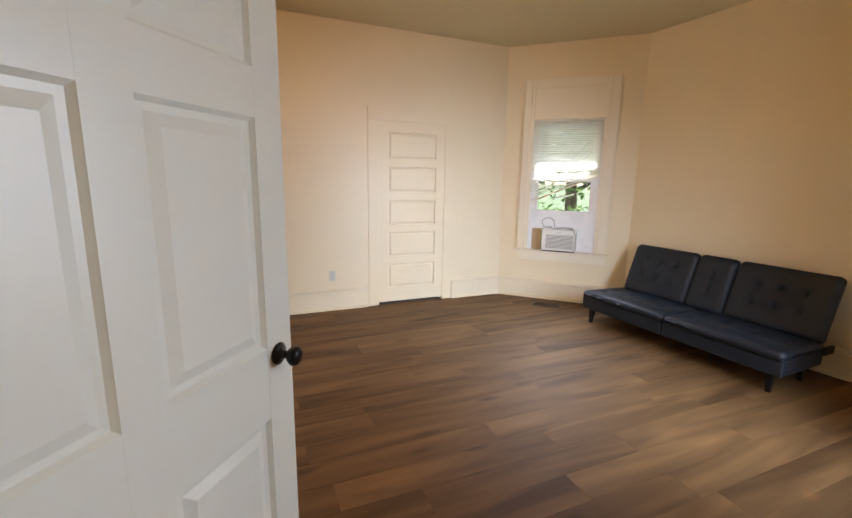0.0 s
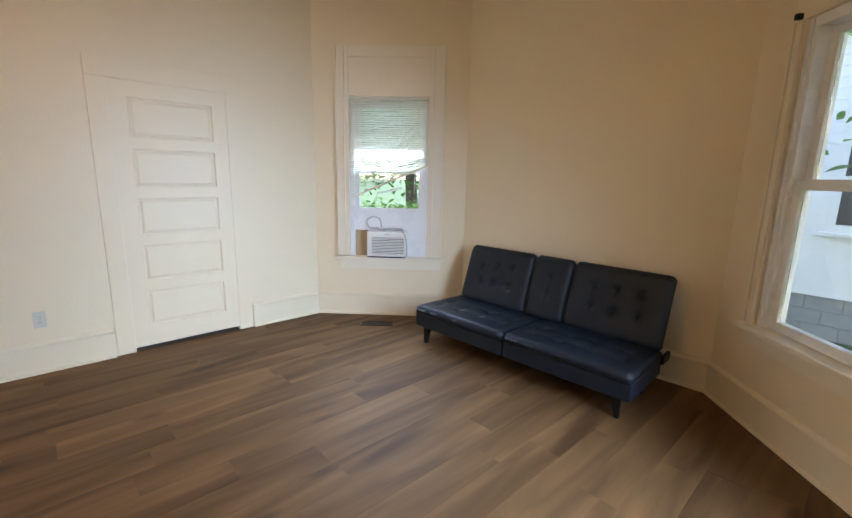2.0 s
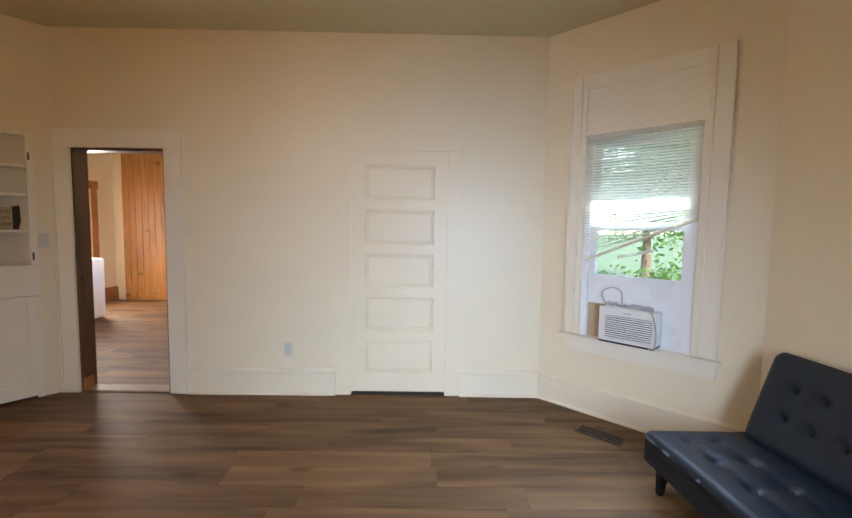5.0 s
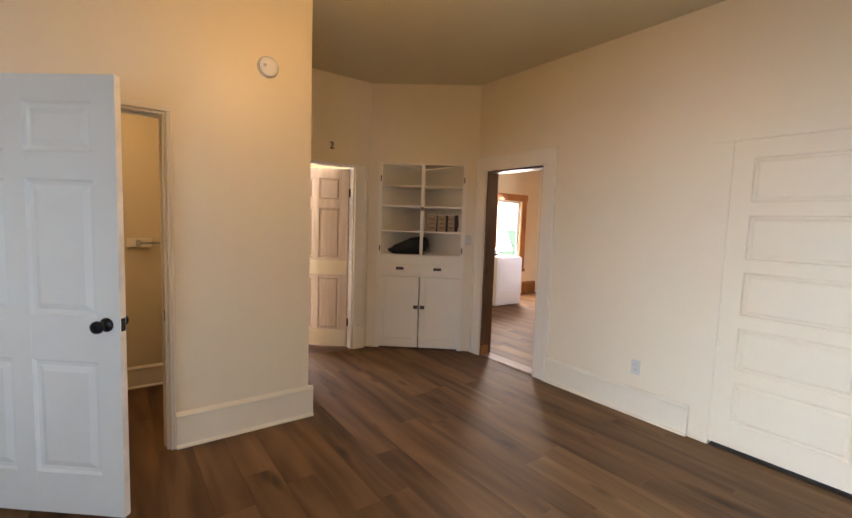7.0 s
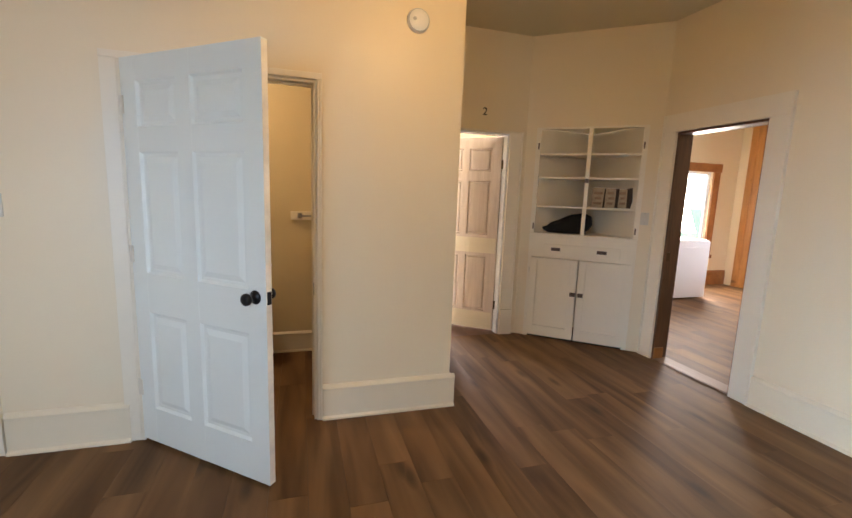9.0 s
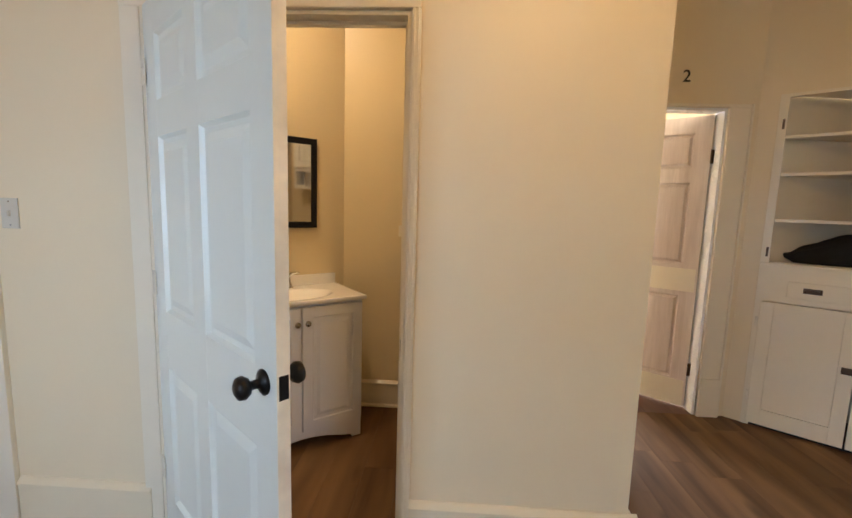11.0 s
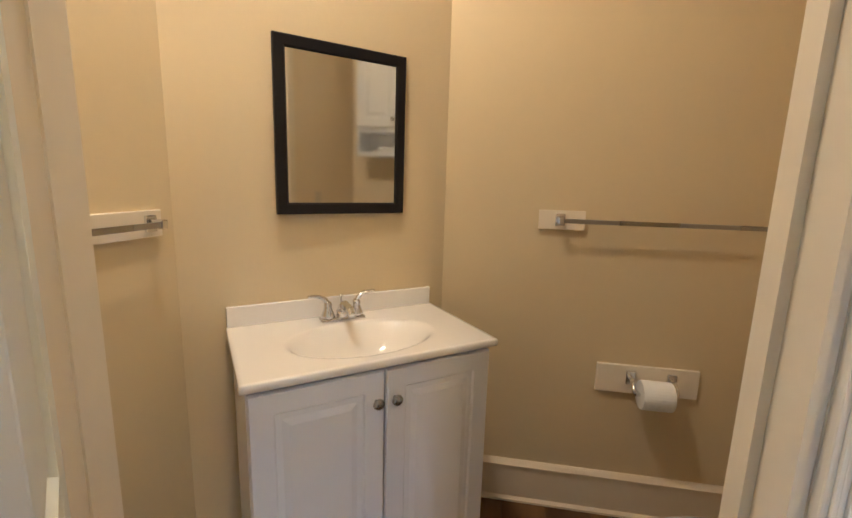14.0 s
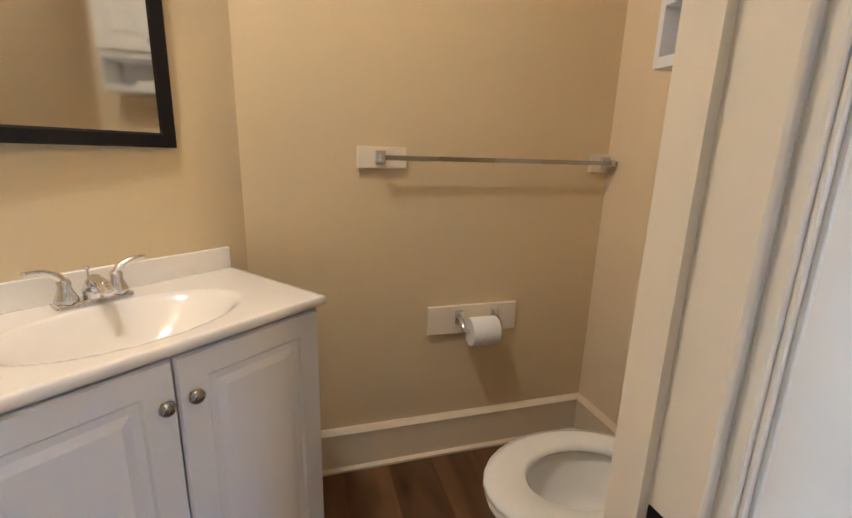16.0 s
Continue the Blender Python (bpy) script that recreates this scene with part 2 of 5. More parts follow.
def part(name, bm, material, parent=None, label="", smooth=False, at=None):
    """Links a bmesh as one mesh object under parent, in the parent's own axes."""
    me = bpy.data.meshes.new(name)
    bmesh.ops.recalc_face_normals(bm, faces=bm.faces)
    bm.to_mesh(me)
    bm.free()
    me.materials.append(material)
    if smooth:
        for p in me.polygons:
            p.use_smooth = True
    ob = new(name, me)
    if parent is not None:
        ob.parent = parent
    if at is not None:
        ob.matrix_local = at
    if label:
        ob["label"] = label
    return ob


def box(bm, x0, y0, z0, x1, y1, z1, bevel=0.0, segs=2):
    vs = [bm.verts.new((x, y, z)) for x in (x0, x1) for y in (y0, y1) for z in (z0, z1)]
    fs = [bm.faces.new([vs[i] for i in q]) for q in ((0, 1, 3, 2), (4, 6, 7, 5), (0, 4, 5, 1), (2, 3, 7, 6), (0, 2, 6, 4), (1, 5, 7, 3))]
    if bevel:
        edges = {e for f in fs for e in f.edges}
        bmesh.ops.bevel(bm, geom=list(edges), offset=bevel, segments=segs, affect='EDGES', profile=0.6)
    return bm


def B(*dims, bevel=0.0, segs=2):
    return box(bmesh.new(), *dims, bevel=bevel, segs=segs)


def cyl(bm, a, b, r0, r1=None, n=16):
    """A closed tapered cylinder from a to b."""
    a, b = Vector(a), Vector(b)
    r1 = r0 if r1 is None else r1
    q = (b - a).to_track_quat('Z', 'Y').to_matrix()
    rings = []
    for c, r in ((a, r0), (b, r1)):
        rings.append([bm.verts.new(c + q @ Vector((r * math.cos(k * 2 * math.pi / n), r * math.sin(k * 2 * math.pi / n), 0))) for k in range(n)])
    for k in range(n):
        bm.faces.new((rings[0][k], rings[0][(k + 1) % n], rings[1][(k + 1) % n], rings[1][k]))
    bm.faces.new(rings[0][::-1])
    bm.faces.new(rings[1])
    return bm


def lathe(bm, profile, n=24, m=None):
    """Turns (radius, height) pairs round the z axis, then moves them by m."""
    m = m or Matrix()
    rings = []
    for r, z in profile:
        if r < 1e-5:
            rings.append([bm.verts.new(m @ Vector((0, 0, z)))])
        else:
            rings.append([bm.verts.new(m @ Vector((r * math.cos(k * 2 * math.pi / n), r * math.sin(k * 2 * math.pi / n), z))) for k in range(n)])
    for a, b in zip(rings, rings[1:]):
        for k in range(n):
            q = [a[k % len(a)], a[(k + 1) % len(a)], b[(k + 1) % len(b)], b[k % len(b)]]
            q = list(dict.fromkeys(q))
            if len(q) > 2:
                bm.faces.new(q)
    for ring in (rings[0], rings[-1]):
        if len(ring) > 2:
            bm.faces.new(ring)
    return bm


def tube(bm, pts, r, n=8, close=True):
    """A round tube through points; r is one radius or one a point."""
    pts = [Vector(p) for p in pts]
    rs = r if isinstance(r, (list, tuple)) else [r] * len(pts)
    rings = []
    for i, p in enumerate(pts):
        d = (pts[min(i + 1, len(pts) - 1)] - pts[max(i - 1, 0)]).normalized()
        q = d.to_track_quat('Z', 'Y').to_matrix()
        rings.append([bm.verts.new(p + q @ Vector((rs[i] * math.cos(k * 2 * math.pi / n), rs[i] * math.sin(k * 2 * math.pi / n), 0))) for k in range(n)])
    for a, b in zip(rings, rings[1:]):
        for k in range(n):
            bm.faces.new((a[k], a[(k + 1) % n], b[(k + 1) % n], b[k]))
    if close:
        bm.faces.new(rings[0][::-1])
        bm.faces.new(rings[-1])
    return bm


def arc_pts(pts, steps=8):
    """A smooth run (Catmull-Rom) through a few points."""
    p = [Vector(q) for q in pts]
    p = [2 * p[0] - p[1]] + p + [2 * p[-1] - p[-2]]
    out = []
    for i in range(1, len(p) - 2):
        for k in range(steps):
            t = k / steps
            a, b, c, d = p[i - 1:i + 3]
            out.append(0.5 * ((2 * b) + (c - a) * t + (2 * a - 5 * b + 4 * c - d) * t * t + (3 * b - a - 3 * c + d) * t ** 3))
    return out + [p[-2]]


def prism(bm, poly, z0, z1):
    """A flat polygon drawn up from z0 to z1."""
    lo = [bm.verts.new((x, y, z0)) for x, y in poly]
    hi = [bm.verts.new((x, y, z1)) for x, y in poly]
    bm.faces.new(lo[::-1])
    bm.faces.new(hi)
    for i in range(len(poly)):
        j = (i + 1) % len(poly)
        bm.faces.new((lo[i], lo[j], hi[j], hi[i]))
    return bm


def frame_on(p0, p1):
    """Axes of a wall that runs from p0 to p1: x along it, y into the room on its left, z up."""
    d = Vector((p1[0] - p0[0], p1[1] - p0[1], 0)).normalized()
    n = Vector((-d.y, d.x, 0))
    return Matrix(((d.x, n.x, 0, p0[0]), (d.y, n.y, 0, p0[1]), (0, 0, 1, 0), (0, 0, 0, 1)))


H = 2.99


def wall(name, p0, p1, th=0.12, top=H, holes=(), ext=(0.0, 0.0), material=None, label="cream painted plaster wall"):
    """A wall with thickness and real openings; holes are (s0, s1, z0, z1) along it."""
    m = frame_on(p0, p1)
    length = math.hypot(p1[0] - p0[0], p1[1] - p0[1])
    bm = bmesh.new()
    cuts = sorted({-ext[0], length + ext[1], *(s for h in holes for s in h[:2])})
    for a, b in zip(cuts, cuts[1:]):
        mid = (a + b) / 2
        zs = sorted((h[2], h[3]) for h in holes if h[0] < mid < h[1])
        z = 0.0
        for lo, hi in zs:
            if lo > z + 1e-4:
                box(bm, a, -th, z, b, 0, lo)
            z = hi
        if z < top - 1e-4:
            box(bm, a, -th, z, b, 0, top)
    bmesh.ops.remove_doubles(bm, verts=bm.verts, dist=1e-5)
    inner = [f for f in bm.faces if len([1 for g in bm.faces if g is not f and (g.calc_center_median() - f.calc_center_median()).length < 1e-5])]
    if inner:
        bmesh.ops.delete(bm, geom=inner, context='FACES')
    ob = part(name, bm, material or PAINT)
    ob.matrix_world = m
    return tagged(ob, label, "wall", kind="structure")


def run_profile(bm, s0, s1, prof):
    """A moulding: the (depth, height) outline drawn along x from s0 to s1."""
    a = [bm.verts.new((s0, y, z)) for y, z in prof]
    b = [bm.verts.new((s1, y, z)) for y, z in prof]
    bm.faces.new(a)
    bm.faces.new(b[::-1])
    for i in range(len(prof)):
        j = (i + 1) % len(prof)
        bm.faces.new((a[i], a[j], b[j], b[i]))
    return bm


BASE_PROF = [(0, 0), (0.034, 0), (0.034, 0.012), (0.020, 0.022), (0.020, 0.195), (0.026, 0.200), (0.026, 0.208), (0.014, 0.222), (0.006, 0.228), (0, 0.228)]


def baseboard(p0, p1, runs, low=1.0):
    m = frame_on(p0, p1) @ Matrix.Diagonal((1, 1, low, 1))
    for s0, s1 in runs:
        ob = part("baseboard", run_profile(bmesh.new(), s0, s1, BASE_PROF), BASE)
        ob.matrix_world = m
        tagged(ob, "tall cream painted wooden baseboard with a moulded cap", "baseboard", kind="structure")


def panel_leaf(leaf, w, h, th, cols, rows, material, edge=None, mould=0.022):
    """A panelled door leaf: stiles and rails, and each raised panel as a part of its own."""
    bm = bmesh.new()
    xs = [0.0] + [x for c in cols for x in c] + [w]
    for i in range(0, len(xs), 2):
        box(bm, xs[i], -th / 2, 0, xs[i + 1], th / 2, h)
    zs = [0.0] + [z for r in rows for z in r] + [h]
    for c in cols:
        for i in range(0, len(zs), 2):
            box(bm, c[0], -th / 2 + 0.0004, zs[i], c[1], th / 2 - 0.0004, zs[i + 1])
    part("stiles_and_rails", bm, material, leaf)
    if edge:
        part("edge", B(w, -th / 2 + 0.001, 0.004, w + 0.0016, th / 2 - 0.001, h - 0.004), edge, leaf, "scuffed cream painted door edge")
    for c in cols:
        for r in rows:
            bm = bmesh.new()
            for side in (1, -1):
                loops = []
                for inset, y in ((0, th / 2 - 0.001), (mould * 0.40, th / 2 - 0.013), (mould, th / 2 - 0.0145), (mould * 2.1, th / 2 - 0.004)):
                    loops.append([bm.verts.new((x, side * y, z)) for x, z in ((c[0] + inset, r[0] + inset), (c[1] - inset, r[0] + inset), (c[1] - inset, r[1] - inset), (c[0] + inset, r[1] - inset))])
                for a, b in zip(loops, loops[1:]):
                    for k in range(4):
                        bm.faces.new((a[k], a[(k + 1) % 4], b[(k + 1) % 4], b[k]))
                bm.faces.new(loops[-1])
            part("panel", bm, material, leaf)


def knob_set(leaf, x, z, th):
    for side in (1, -1):
        m = Matrix.Translation((x, side * th / 2, z)) @ Matrix.Rotation(-side * math.pi / 2, 4, 'X')
        bm = lathe(bmesh.new(), [(0.0, 0), (0.032, 0.0), (0.033, 0.004), (0.024, 0.010), (0.012, 0.014), (0.011, 0.034), (0.022, 0.040), (0.029, 0.052), (0.027, 0.064), (0.015, 0.071), (0, 0.072)], 24, m)
        part("knob", bm, BLACK, leaf, "black round door knob", smooth=True)
    part("latch_plate", B(x + 0.062, -0.012, z - 0.03, x + 0.066, 0.012, z + 0.03), BLACK, leaf, "black latch plate")


def cushion(w, d, h, tufts, nx=44, ny=24, puff=0.02, depth=0.02, r=0.035, round_=0.045):
    """A padded slab with rounded edges and buttoned hollows on its top."""
    bm = bmesh.new()

    def height(x, y):
        ex = min(x, w - x, r) / r
        ey = min(y, d - y, r) / r
        e = math.sqrt(max(0.0, 1 - (1 - ex) ** 2)) * math.sqrt(max(0.0, 1 - (1 - ey) ** 2))
        z = h - r * 0.8 * (1 - e) + puff * math.sin(math.pi * x / w) ** 0.5 * math.sin(math.pi * y / d) ** 0.5 - puff
        for tx, ty in tufts:
            q = (x - tx) ** 2 + (y - ty) ** 2
            z -= depth * math.exp(-q / 0.0007) + depth * 0.40 * math.exp(-q / 0.006)
        for a in tufts:
            for b in tufts:
                if a < b and (b[0] - a[0]) ** 2 + (b[1] - a[1]) ** 2 < 0.06:
                    t = max(0, min(1, ((x - a[0]) * (b[0] - a[0]) + (y - a[1]) * (b[1] - a[1])) / ((b[0] - a[0]) ** 2 + (b[1] - a[1]) ** 2)))
                    q = (x - a[0] - t * (b[0] - a[0])) ** 2 + (y - a[1] - t * (b[1] - a[1])) ** 2
                    z -= depth * 0.28 * math.exp(-q / 0.0003)
        return z + 0.003 * noise.noise(Vector((x * 6, y * 6, w)))
    def spread(k, n, size):
        t = k / n
        return size * (t - 0.55 * math.sin(2 * math.pi * t) / (2 * math.pi))
    def rounded(x, y):
        ax, ay = x - w / 2, y - d / 2
        ox, oy = max(0.0, abs(ax) - (w / 2 - round_)), max(0.0, abs(ay) - (d / 2 - round_))
        if ox > 0 and oy > 0:
            k = max(ox, oy) / math.hypot(ox, oy)
            ax = math.copysign(w / 2 - round_ + ox * k, ax)
            ay = math.copysign(d / 2 - round_ + oy * k, ay)
        return ax + w / 2, ay + d / 2
    g = [[bm.verts.new((*rounded(spread(i, nx, w), spread(j, ny, d)), height(spread(i, nx, w), spread(j, ny, d)))) for j in range(ny + 1)] for i in range(nx + 1)]
    for i in range(nx):
        for j in range(ny):
            bm.faces.new((g[i][j], g[i + 1][j], g[i + 1][j + 1], g[i][j + 1]))
    rim = [g[i][0] for i in range(nx + 1)] + [g[nx][j] for j in range(1, ny + 1)] + [g[i][ny] for i in range(nx - 1, -1, -1)] + [g[0][j] for j in range(ny - 1, 0, -1)]
    c = Vector((w / 2, d / 2, 0))
    prev = rim
    for shrink, z in ((0.0, h * 0.45), (0.004, 0.02), (0.02, 0.0)):
        ring = []
        for v in rim:
            x = min(max(v.co.x, shrink), w - shrink)
            y = min(max(v.co.y, shrink), d - shrink)
            ring.append(bm.verts.new((x, y, z)))
        for k in range(len(rim)):
            bm.faces.new((prev[k], ring[k], ring[(k + 1) % len(rim)], prev[(k + 1) % len(rim)]))
        prev = ring
    bm.faces.new(prev)
    return bm


# ---- structure: the plan ----
S0, S1 = (-0.79, -0.95), (1.995, -0.95)
PD, PC, PB, PA = (3.875, 0.93), (3.735, 3.10), (2.68, 4.15), (-1.36, 4.15)
PG, PF, BC = (-2.13, 3.21), (-2.13, 1.998), (-0.79, 1.998)
DY0, DY1 = 0.150, 1.118
SE_L, NE_L, NW_L = 2.659, 1.488, 1.215


def sN(x):
    return 2.68 - x


wall("wall_south", S0, S1, ext=(0.12, 0.12))
# the second hole belongs to the unseen twin window, added for its lamps
wall("wall_southeast", S1, PD, ext=(0.1, 0.1), holes=[(SE_L - 1.25, SE_L - 0.33, 0.60, 2.25), (SE_L - 2.34, SE_L - 1.42, 0.60, 2.25)])
wall("wall_east", PD, PC, ext=(0.1, 0.1))
wall("wall_northeast", PC, PB, ext=(0.1, 0.1), holes=[(NE_L - 1.115, NE_L - 0.345, 0.60, 2.16)])
wall("wall_north", PB, PA, th=0.15, ext=(0.1, 0.1), holes=[(sN(1.876), sN(1.076), 0, 2.06), (sN(-0.447), sN(-1.209), 0, 2.045)])
wall("wall_northwest", PA, PG, th=0.03, holes=[(NW_L - 1.10, NW_L - 0.10, 0, 2.13)])
wall("wall_west", PG, PF, th=0.10, holes=[(PG[1] - 3.02, PG[1] - 2.26, 0, 2.06)])
wall("wall_block_north", PF, BC, th=0.045)
wall("wall_block_east", (-0.79, 1.953), S0, th=0.105, ext=(0.0, 0.12), holes=[(1.953 - DY1, 1.953 - DY0, 0, 2.05)])
wall("wall_bath_west", (-2.03, 1.953), (-2.03, 0.576), th=0.10, material=BATHPAINT)
wall("wall_bath_southwest", (-2.03, 0.576), (-1.45, -0.161), th=0.10, ext=(0.05, 0.05), material=BATHPAINT)
wall("wall_bath_south", (-1.45, -0.161), (-0.895, -0.161), th=0.10, ext=(0.05, 0.0), material=BATHPAINT)
KX0, KX1, KY0, KY1 = -4.0, 1.0, 4.30, 8.50
wall("wall_kitchen_west", (KX0, KY1), (KX0, KY0), holes=[(8.25 - 7.68, 8.25 - 6.95, 0.55, 2.0)], label="cream painted wall of the laundry end")
wall("wall_kitchen_north", (KX1, KY1), (KX0, KY1), holes=[(KX1 + 1.22, KX1 + 2.08, 1.15, 2.02)], label="cream painted kitchen wall behind wood panelling")
wall("wall_kitchen_east", (KX1, KY0), (KX1, KY1))
wall("wall_kitchen_south", (-4.1, 4.30), (-1.45, 4.30), th=0.08)
wall("wall_back_room_west", (-4.25, 4.15), (-4.25, 0.9), holes=[(1.35, 2.65, 0.7, 2.2)])
wall("wall_back_room_south", (-4.25, 0.9), (-2.14, 0.9))
wall("wall_back_room_north", (-2.14, 4.15), (-4.25, 4.15), th=0.06)

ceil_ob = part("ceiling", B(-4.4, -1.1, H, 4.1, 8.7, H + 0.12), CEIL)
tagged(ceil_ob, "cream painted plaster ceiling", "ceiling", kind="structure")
floor_ob = part("floor", B(-4.4, -1.08, -0.16, 4.0, 8.7, -0.014), plain("grey_subfloor", (0.10, 0.08, 0.06), 0.9))
tagged(floor_ob, "brown wood-look vinyl plank floor", "floor", kind="structure")

# baseboards: (stretch of each wall left free by openings and casings)
baseboard(S1, PD, [(0, SE_L)])
baseboard(PD, PC, [(0, 2.175)])
baseboard(PC, PB, [(0, NE_L)])
baseboard(PB, PA, [(0, sN(2.0)), (sN(0.945), sN(-0.305))])
baseboard(BC, S0, [(-0.033, 1.998 - 1.150), (1.998 - 0.105, 1.998 + 0.46)])
baseboard(PF, BC, [(0, 1.34)])
baseboard((-2.03, 1.953), (-2.03, 0.576), [(0, 1.365)], 0.8)
baseboard((-0.895, 1.953), (-2.03, 1.953), [(0, 1.135)], 0.8)
baseboard((-1.45, -0.161), (-0.895, -0.161), [(0, 0.555)], 0.8)


# ---- casings and jambs ----
def casing(m, s0, s1, z1, width, head, material, label, z0=0.0, depth=0.022, extra=True, inner=0.0):
    """Two side boards and a head board round an opening, with a thin outer bead."""
    ob = thing("trim", m, label, "door casing", kind="structure")
    for a, b in ((s0 - width[0], s0 + inner), (s1 - inner, s1 + width[1])):
        if b - a > 0.01:
            bm = B(a, 0, z0, b, depth, z1, bevel=0.003)
            part("side_casing", bm, material, ob)
    if head:
        part("head_casing", B(s0 - width[0], 0, z1, s1 + width[1], depth + 0.003, z1 + head, bevel=0.004), material, ob)
    if extra:
        if width[0] > 0.05:
            part("outer_bead", B(s0 - width[0] - 0.012, 0, z0, s0 - width[0], depth + 0.012, z1 + head, bevel=0.004), material, ob)
        if width[1] > 0.05:
            part("outer_bead", B(s1 + width[1], 0, z0, s1 + width[1] + 0.012, depth + 0.012, z1 + head, bevel=0.004), material, ob)
    return ob


def jamb(m, s0, s1, z1, y0, y1, t, material, label):
    ob = thing("trim", m, label, "door jamb", kind="structure")
    part("side_jamb", B(s0, y0, 0, s0 + t, y1, z1), material, ob)
    part("side_jamb", B(s1 - t, y0, 0, s1, y1, z1), material, ob)
    part("head_jamb", B(s0 + t, y0, z1 - t, s1 - t, y1, z1), material, ob)
    return ob


mN = frame_on(PB, PA)
# doorway to the kitchen: painted casing, dark stained jamb
casing(mN, sN(-0.447), sN(-1.209), 2.045, (0.135, 0.125), 0.15, TRIM, "cream painted flat door casing", z0=0.0)
jk = jamb(mN, sN(-0.447) + 0.0005, sN(-1.209) - 0.0005, 2.044, -0.151, -0.001, 0.018, BROWN, "dark stained wooden door jamb")
part("plinth_block", B(sN(-1.209) - 0.034, -0.10, 0, sN(-1.209) - 0.018, -0.002, 0.11, bevel=0.003), ORANGE_H, jk, "reddish stained plinth block")
part("strike_plate", B(sN(-1.209) - 0.0205, -0.055, 0.92, sN(-1.209) - 0.018, -0.02, 1.0), BRONZE, jk)
part("threshold", B(sN(-0.447) + 0.019, -0.150, 0.0015, sN(-1.209) - 0.019, -0.004, 0.012, bevel=0.004), THRESH, jk, "worn wooden threshold strip")
part("threshold_edge", B(sN(-0.447) + 0.019, -0.004, 0.0005, sN(-1.209) - 0.019, 0.012, 0.008, bevel=0.002), BROWN, jk, "dark threshold edge")
# sealed five-panel door
casing(mN, sN(1.876), sN(1.076), 2.06, (0.115, 0.12), 0.14, PAINT, "cream painted door casing merging with the wall", z0=0.0, depth=0.010, extra=False)
# door of the other room
mW = frame_on(PG, PF)
casing(mW, PG[1] - 3.02, PG[1] - 2.26, 2.06, (0.13, 0.13), 0.02, TRIM, "cream painted door casing with plinth blocks")
jb = jamb(mW, PG[1] - 3.02 + 0.0005, PG[1] - 2.26 - 0.0005, 2.059, -0.101, -0.001, 0.016, VINYL, "white painted door jamb")
for s in (PG[1] - 3.02 - 0.135, PG[1] - 2.26):
    part("plinth_block", B(s, 0.0, 0, s + 0.135, 0.032, 0.27, bevel=0.004), TRIM, jb)
# bathroom doorway
mE = frame_on(BC, S0)
e0, e1 = 1.998 - DY1, 1.998 - DY0
casing(mE, e0, e1 - 0.026, 2.05, (0.032, 0.096), 0.035, TRIM, "cream painted moulded bathroom door casing", extra=False, depth=0.016)
jE = thing("trim", mE, "painted bathroom door jamb with a stop strip", "door jamb", kind="structure")
for a, b in ((e0 + 0.0005, e0 + 0.016), (e1 - 0.016, e1 - 0.0005)):
    part("side_jamb", B(a, -0.112, 0, b, -0.001, 2.049), TRIM, jE)
part("head_jamb", B(e0 + 0.016, -0.112, 2.034, e1 - 0.016, -0.001, 2.049), EDGE, jE)
part("stop_strip", B(e0 + 0.016, -0.075, 0, e0 + 0.028, -0.055, 2.034), TRIM, jE)
part("stop_strip", B(e1 - 0.022, -0.075, 0, e1 - 0.016, -0.055, 2.034), TRIM, jE)
part("stop_strip", B(e0 + 0.028, -0.075, 2.022, e1 - 0.022, -0.055, 2.034), TRIM, jE)
part("strike_plate", B(e0 + 0.016, -0.052, 0.805, e0 + 0.018, -0.012, 0.875), BLACK, jE, "black strike plate")
for off in (0.006, 0.020):
    part("casing_bead", B(e0 - off - 0.006, 0.016, 0, e0 - off, 0.021, 2.05, bevel=0.002), TRIM, jE)
    part("casing_bead", B(e1 - 0.026 + off, 0.016, 0, e1 - 0.020 + off, 0.021, 2.05, bevel=0.002), TRIM, jE)
casing(mE, 1.998 + 0.58, 1.998 + 0.60, 2.10, (0.11, 0.0), 0.0, TRIM, "cream painted door casing by the entry", extra=False)
# bathroom inner casing
mEi = frame_on((-0.895, 0.0), (-0.895, 1.9))
casing(mEi, DY0, DY1, 2.05, (0.07, 0.07), 0.07, TRIM, "cream painted casing inside the bathroom", extra=False, depth=0.014)


# ---- windows ----
def sash(win, s0, s1, z0, z1, y, t=0.045, w=0.045, name="sash"):
    ob = bmesh.new()
    box(ob, s0, y - t / 2, z0, s0 + w, y + t / 2, z1)
    box(ob, s1 - w, y - t / 2, z0, s1, y + t / 2, z1)
    box(ob, s0 + w, y - t / 2 + 0.0005, z0, s1 - w, y + t / 2 - 0.0005, z0 + w)
    box(ob, s0 + w, y - t / 2 + 0.0005, z1 - w, s1 - w, y + t / 2 - 0.0005, z1)
    sh = part(name, ob, VINYL, win, "white vinyl window sash")
    g = part("pane", B(s0 + w, y - 0.003, z0 + w, s1 - w, y + 0.003, z1 - w), GLASS, sh)
    g.visible_shadow = False
    return sh


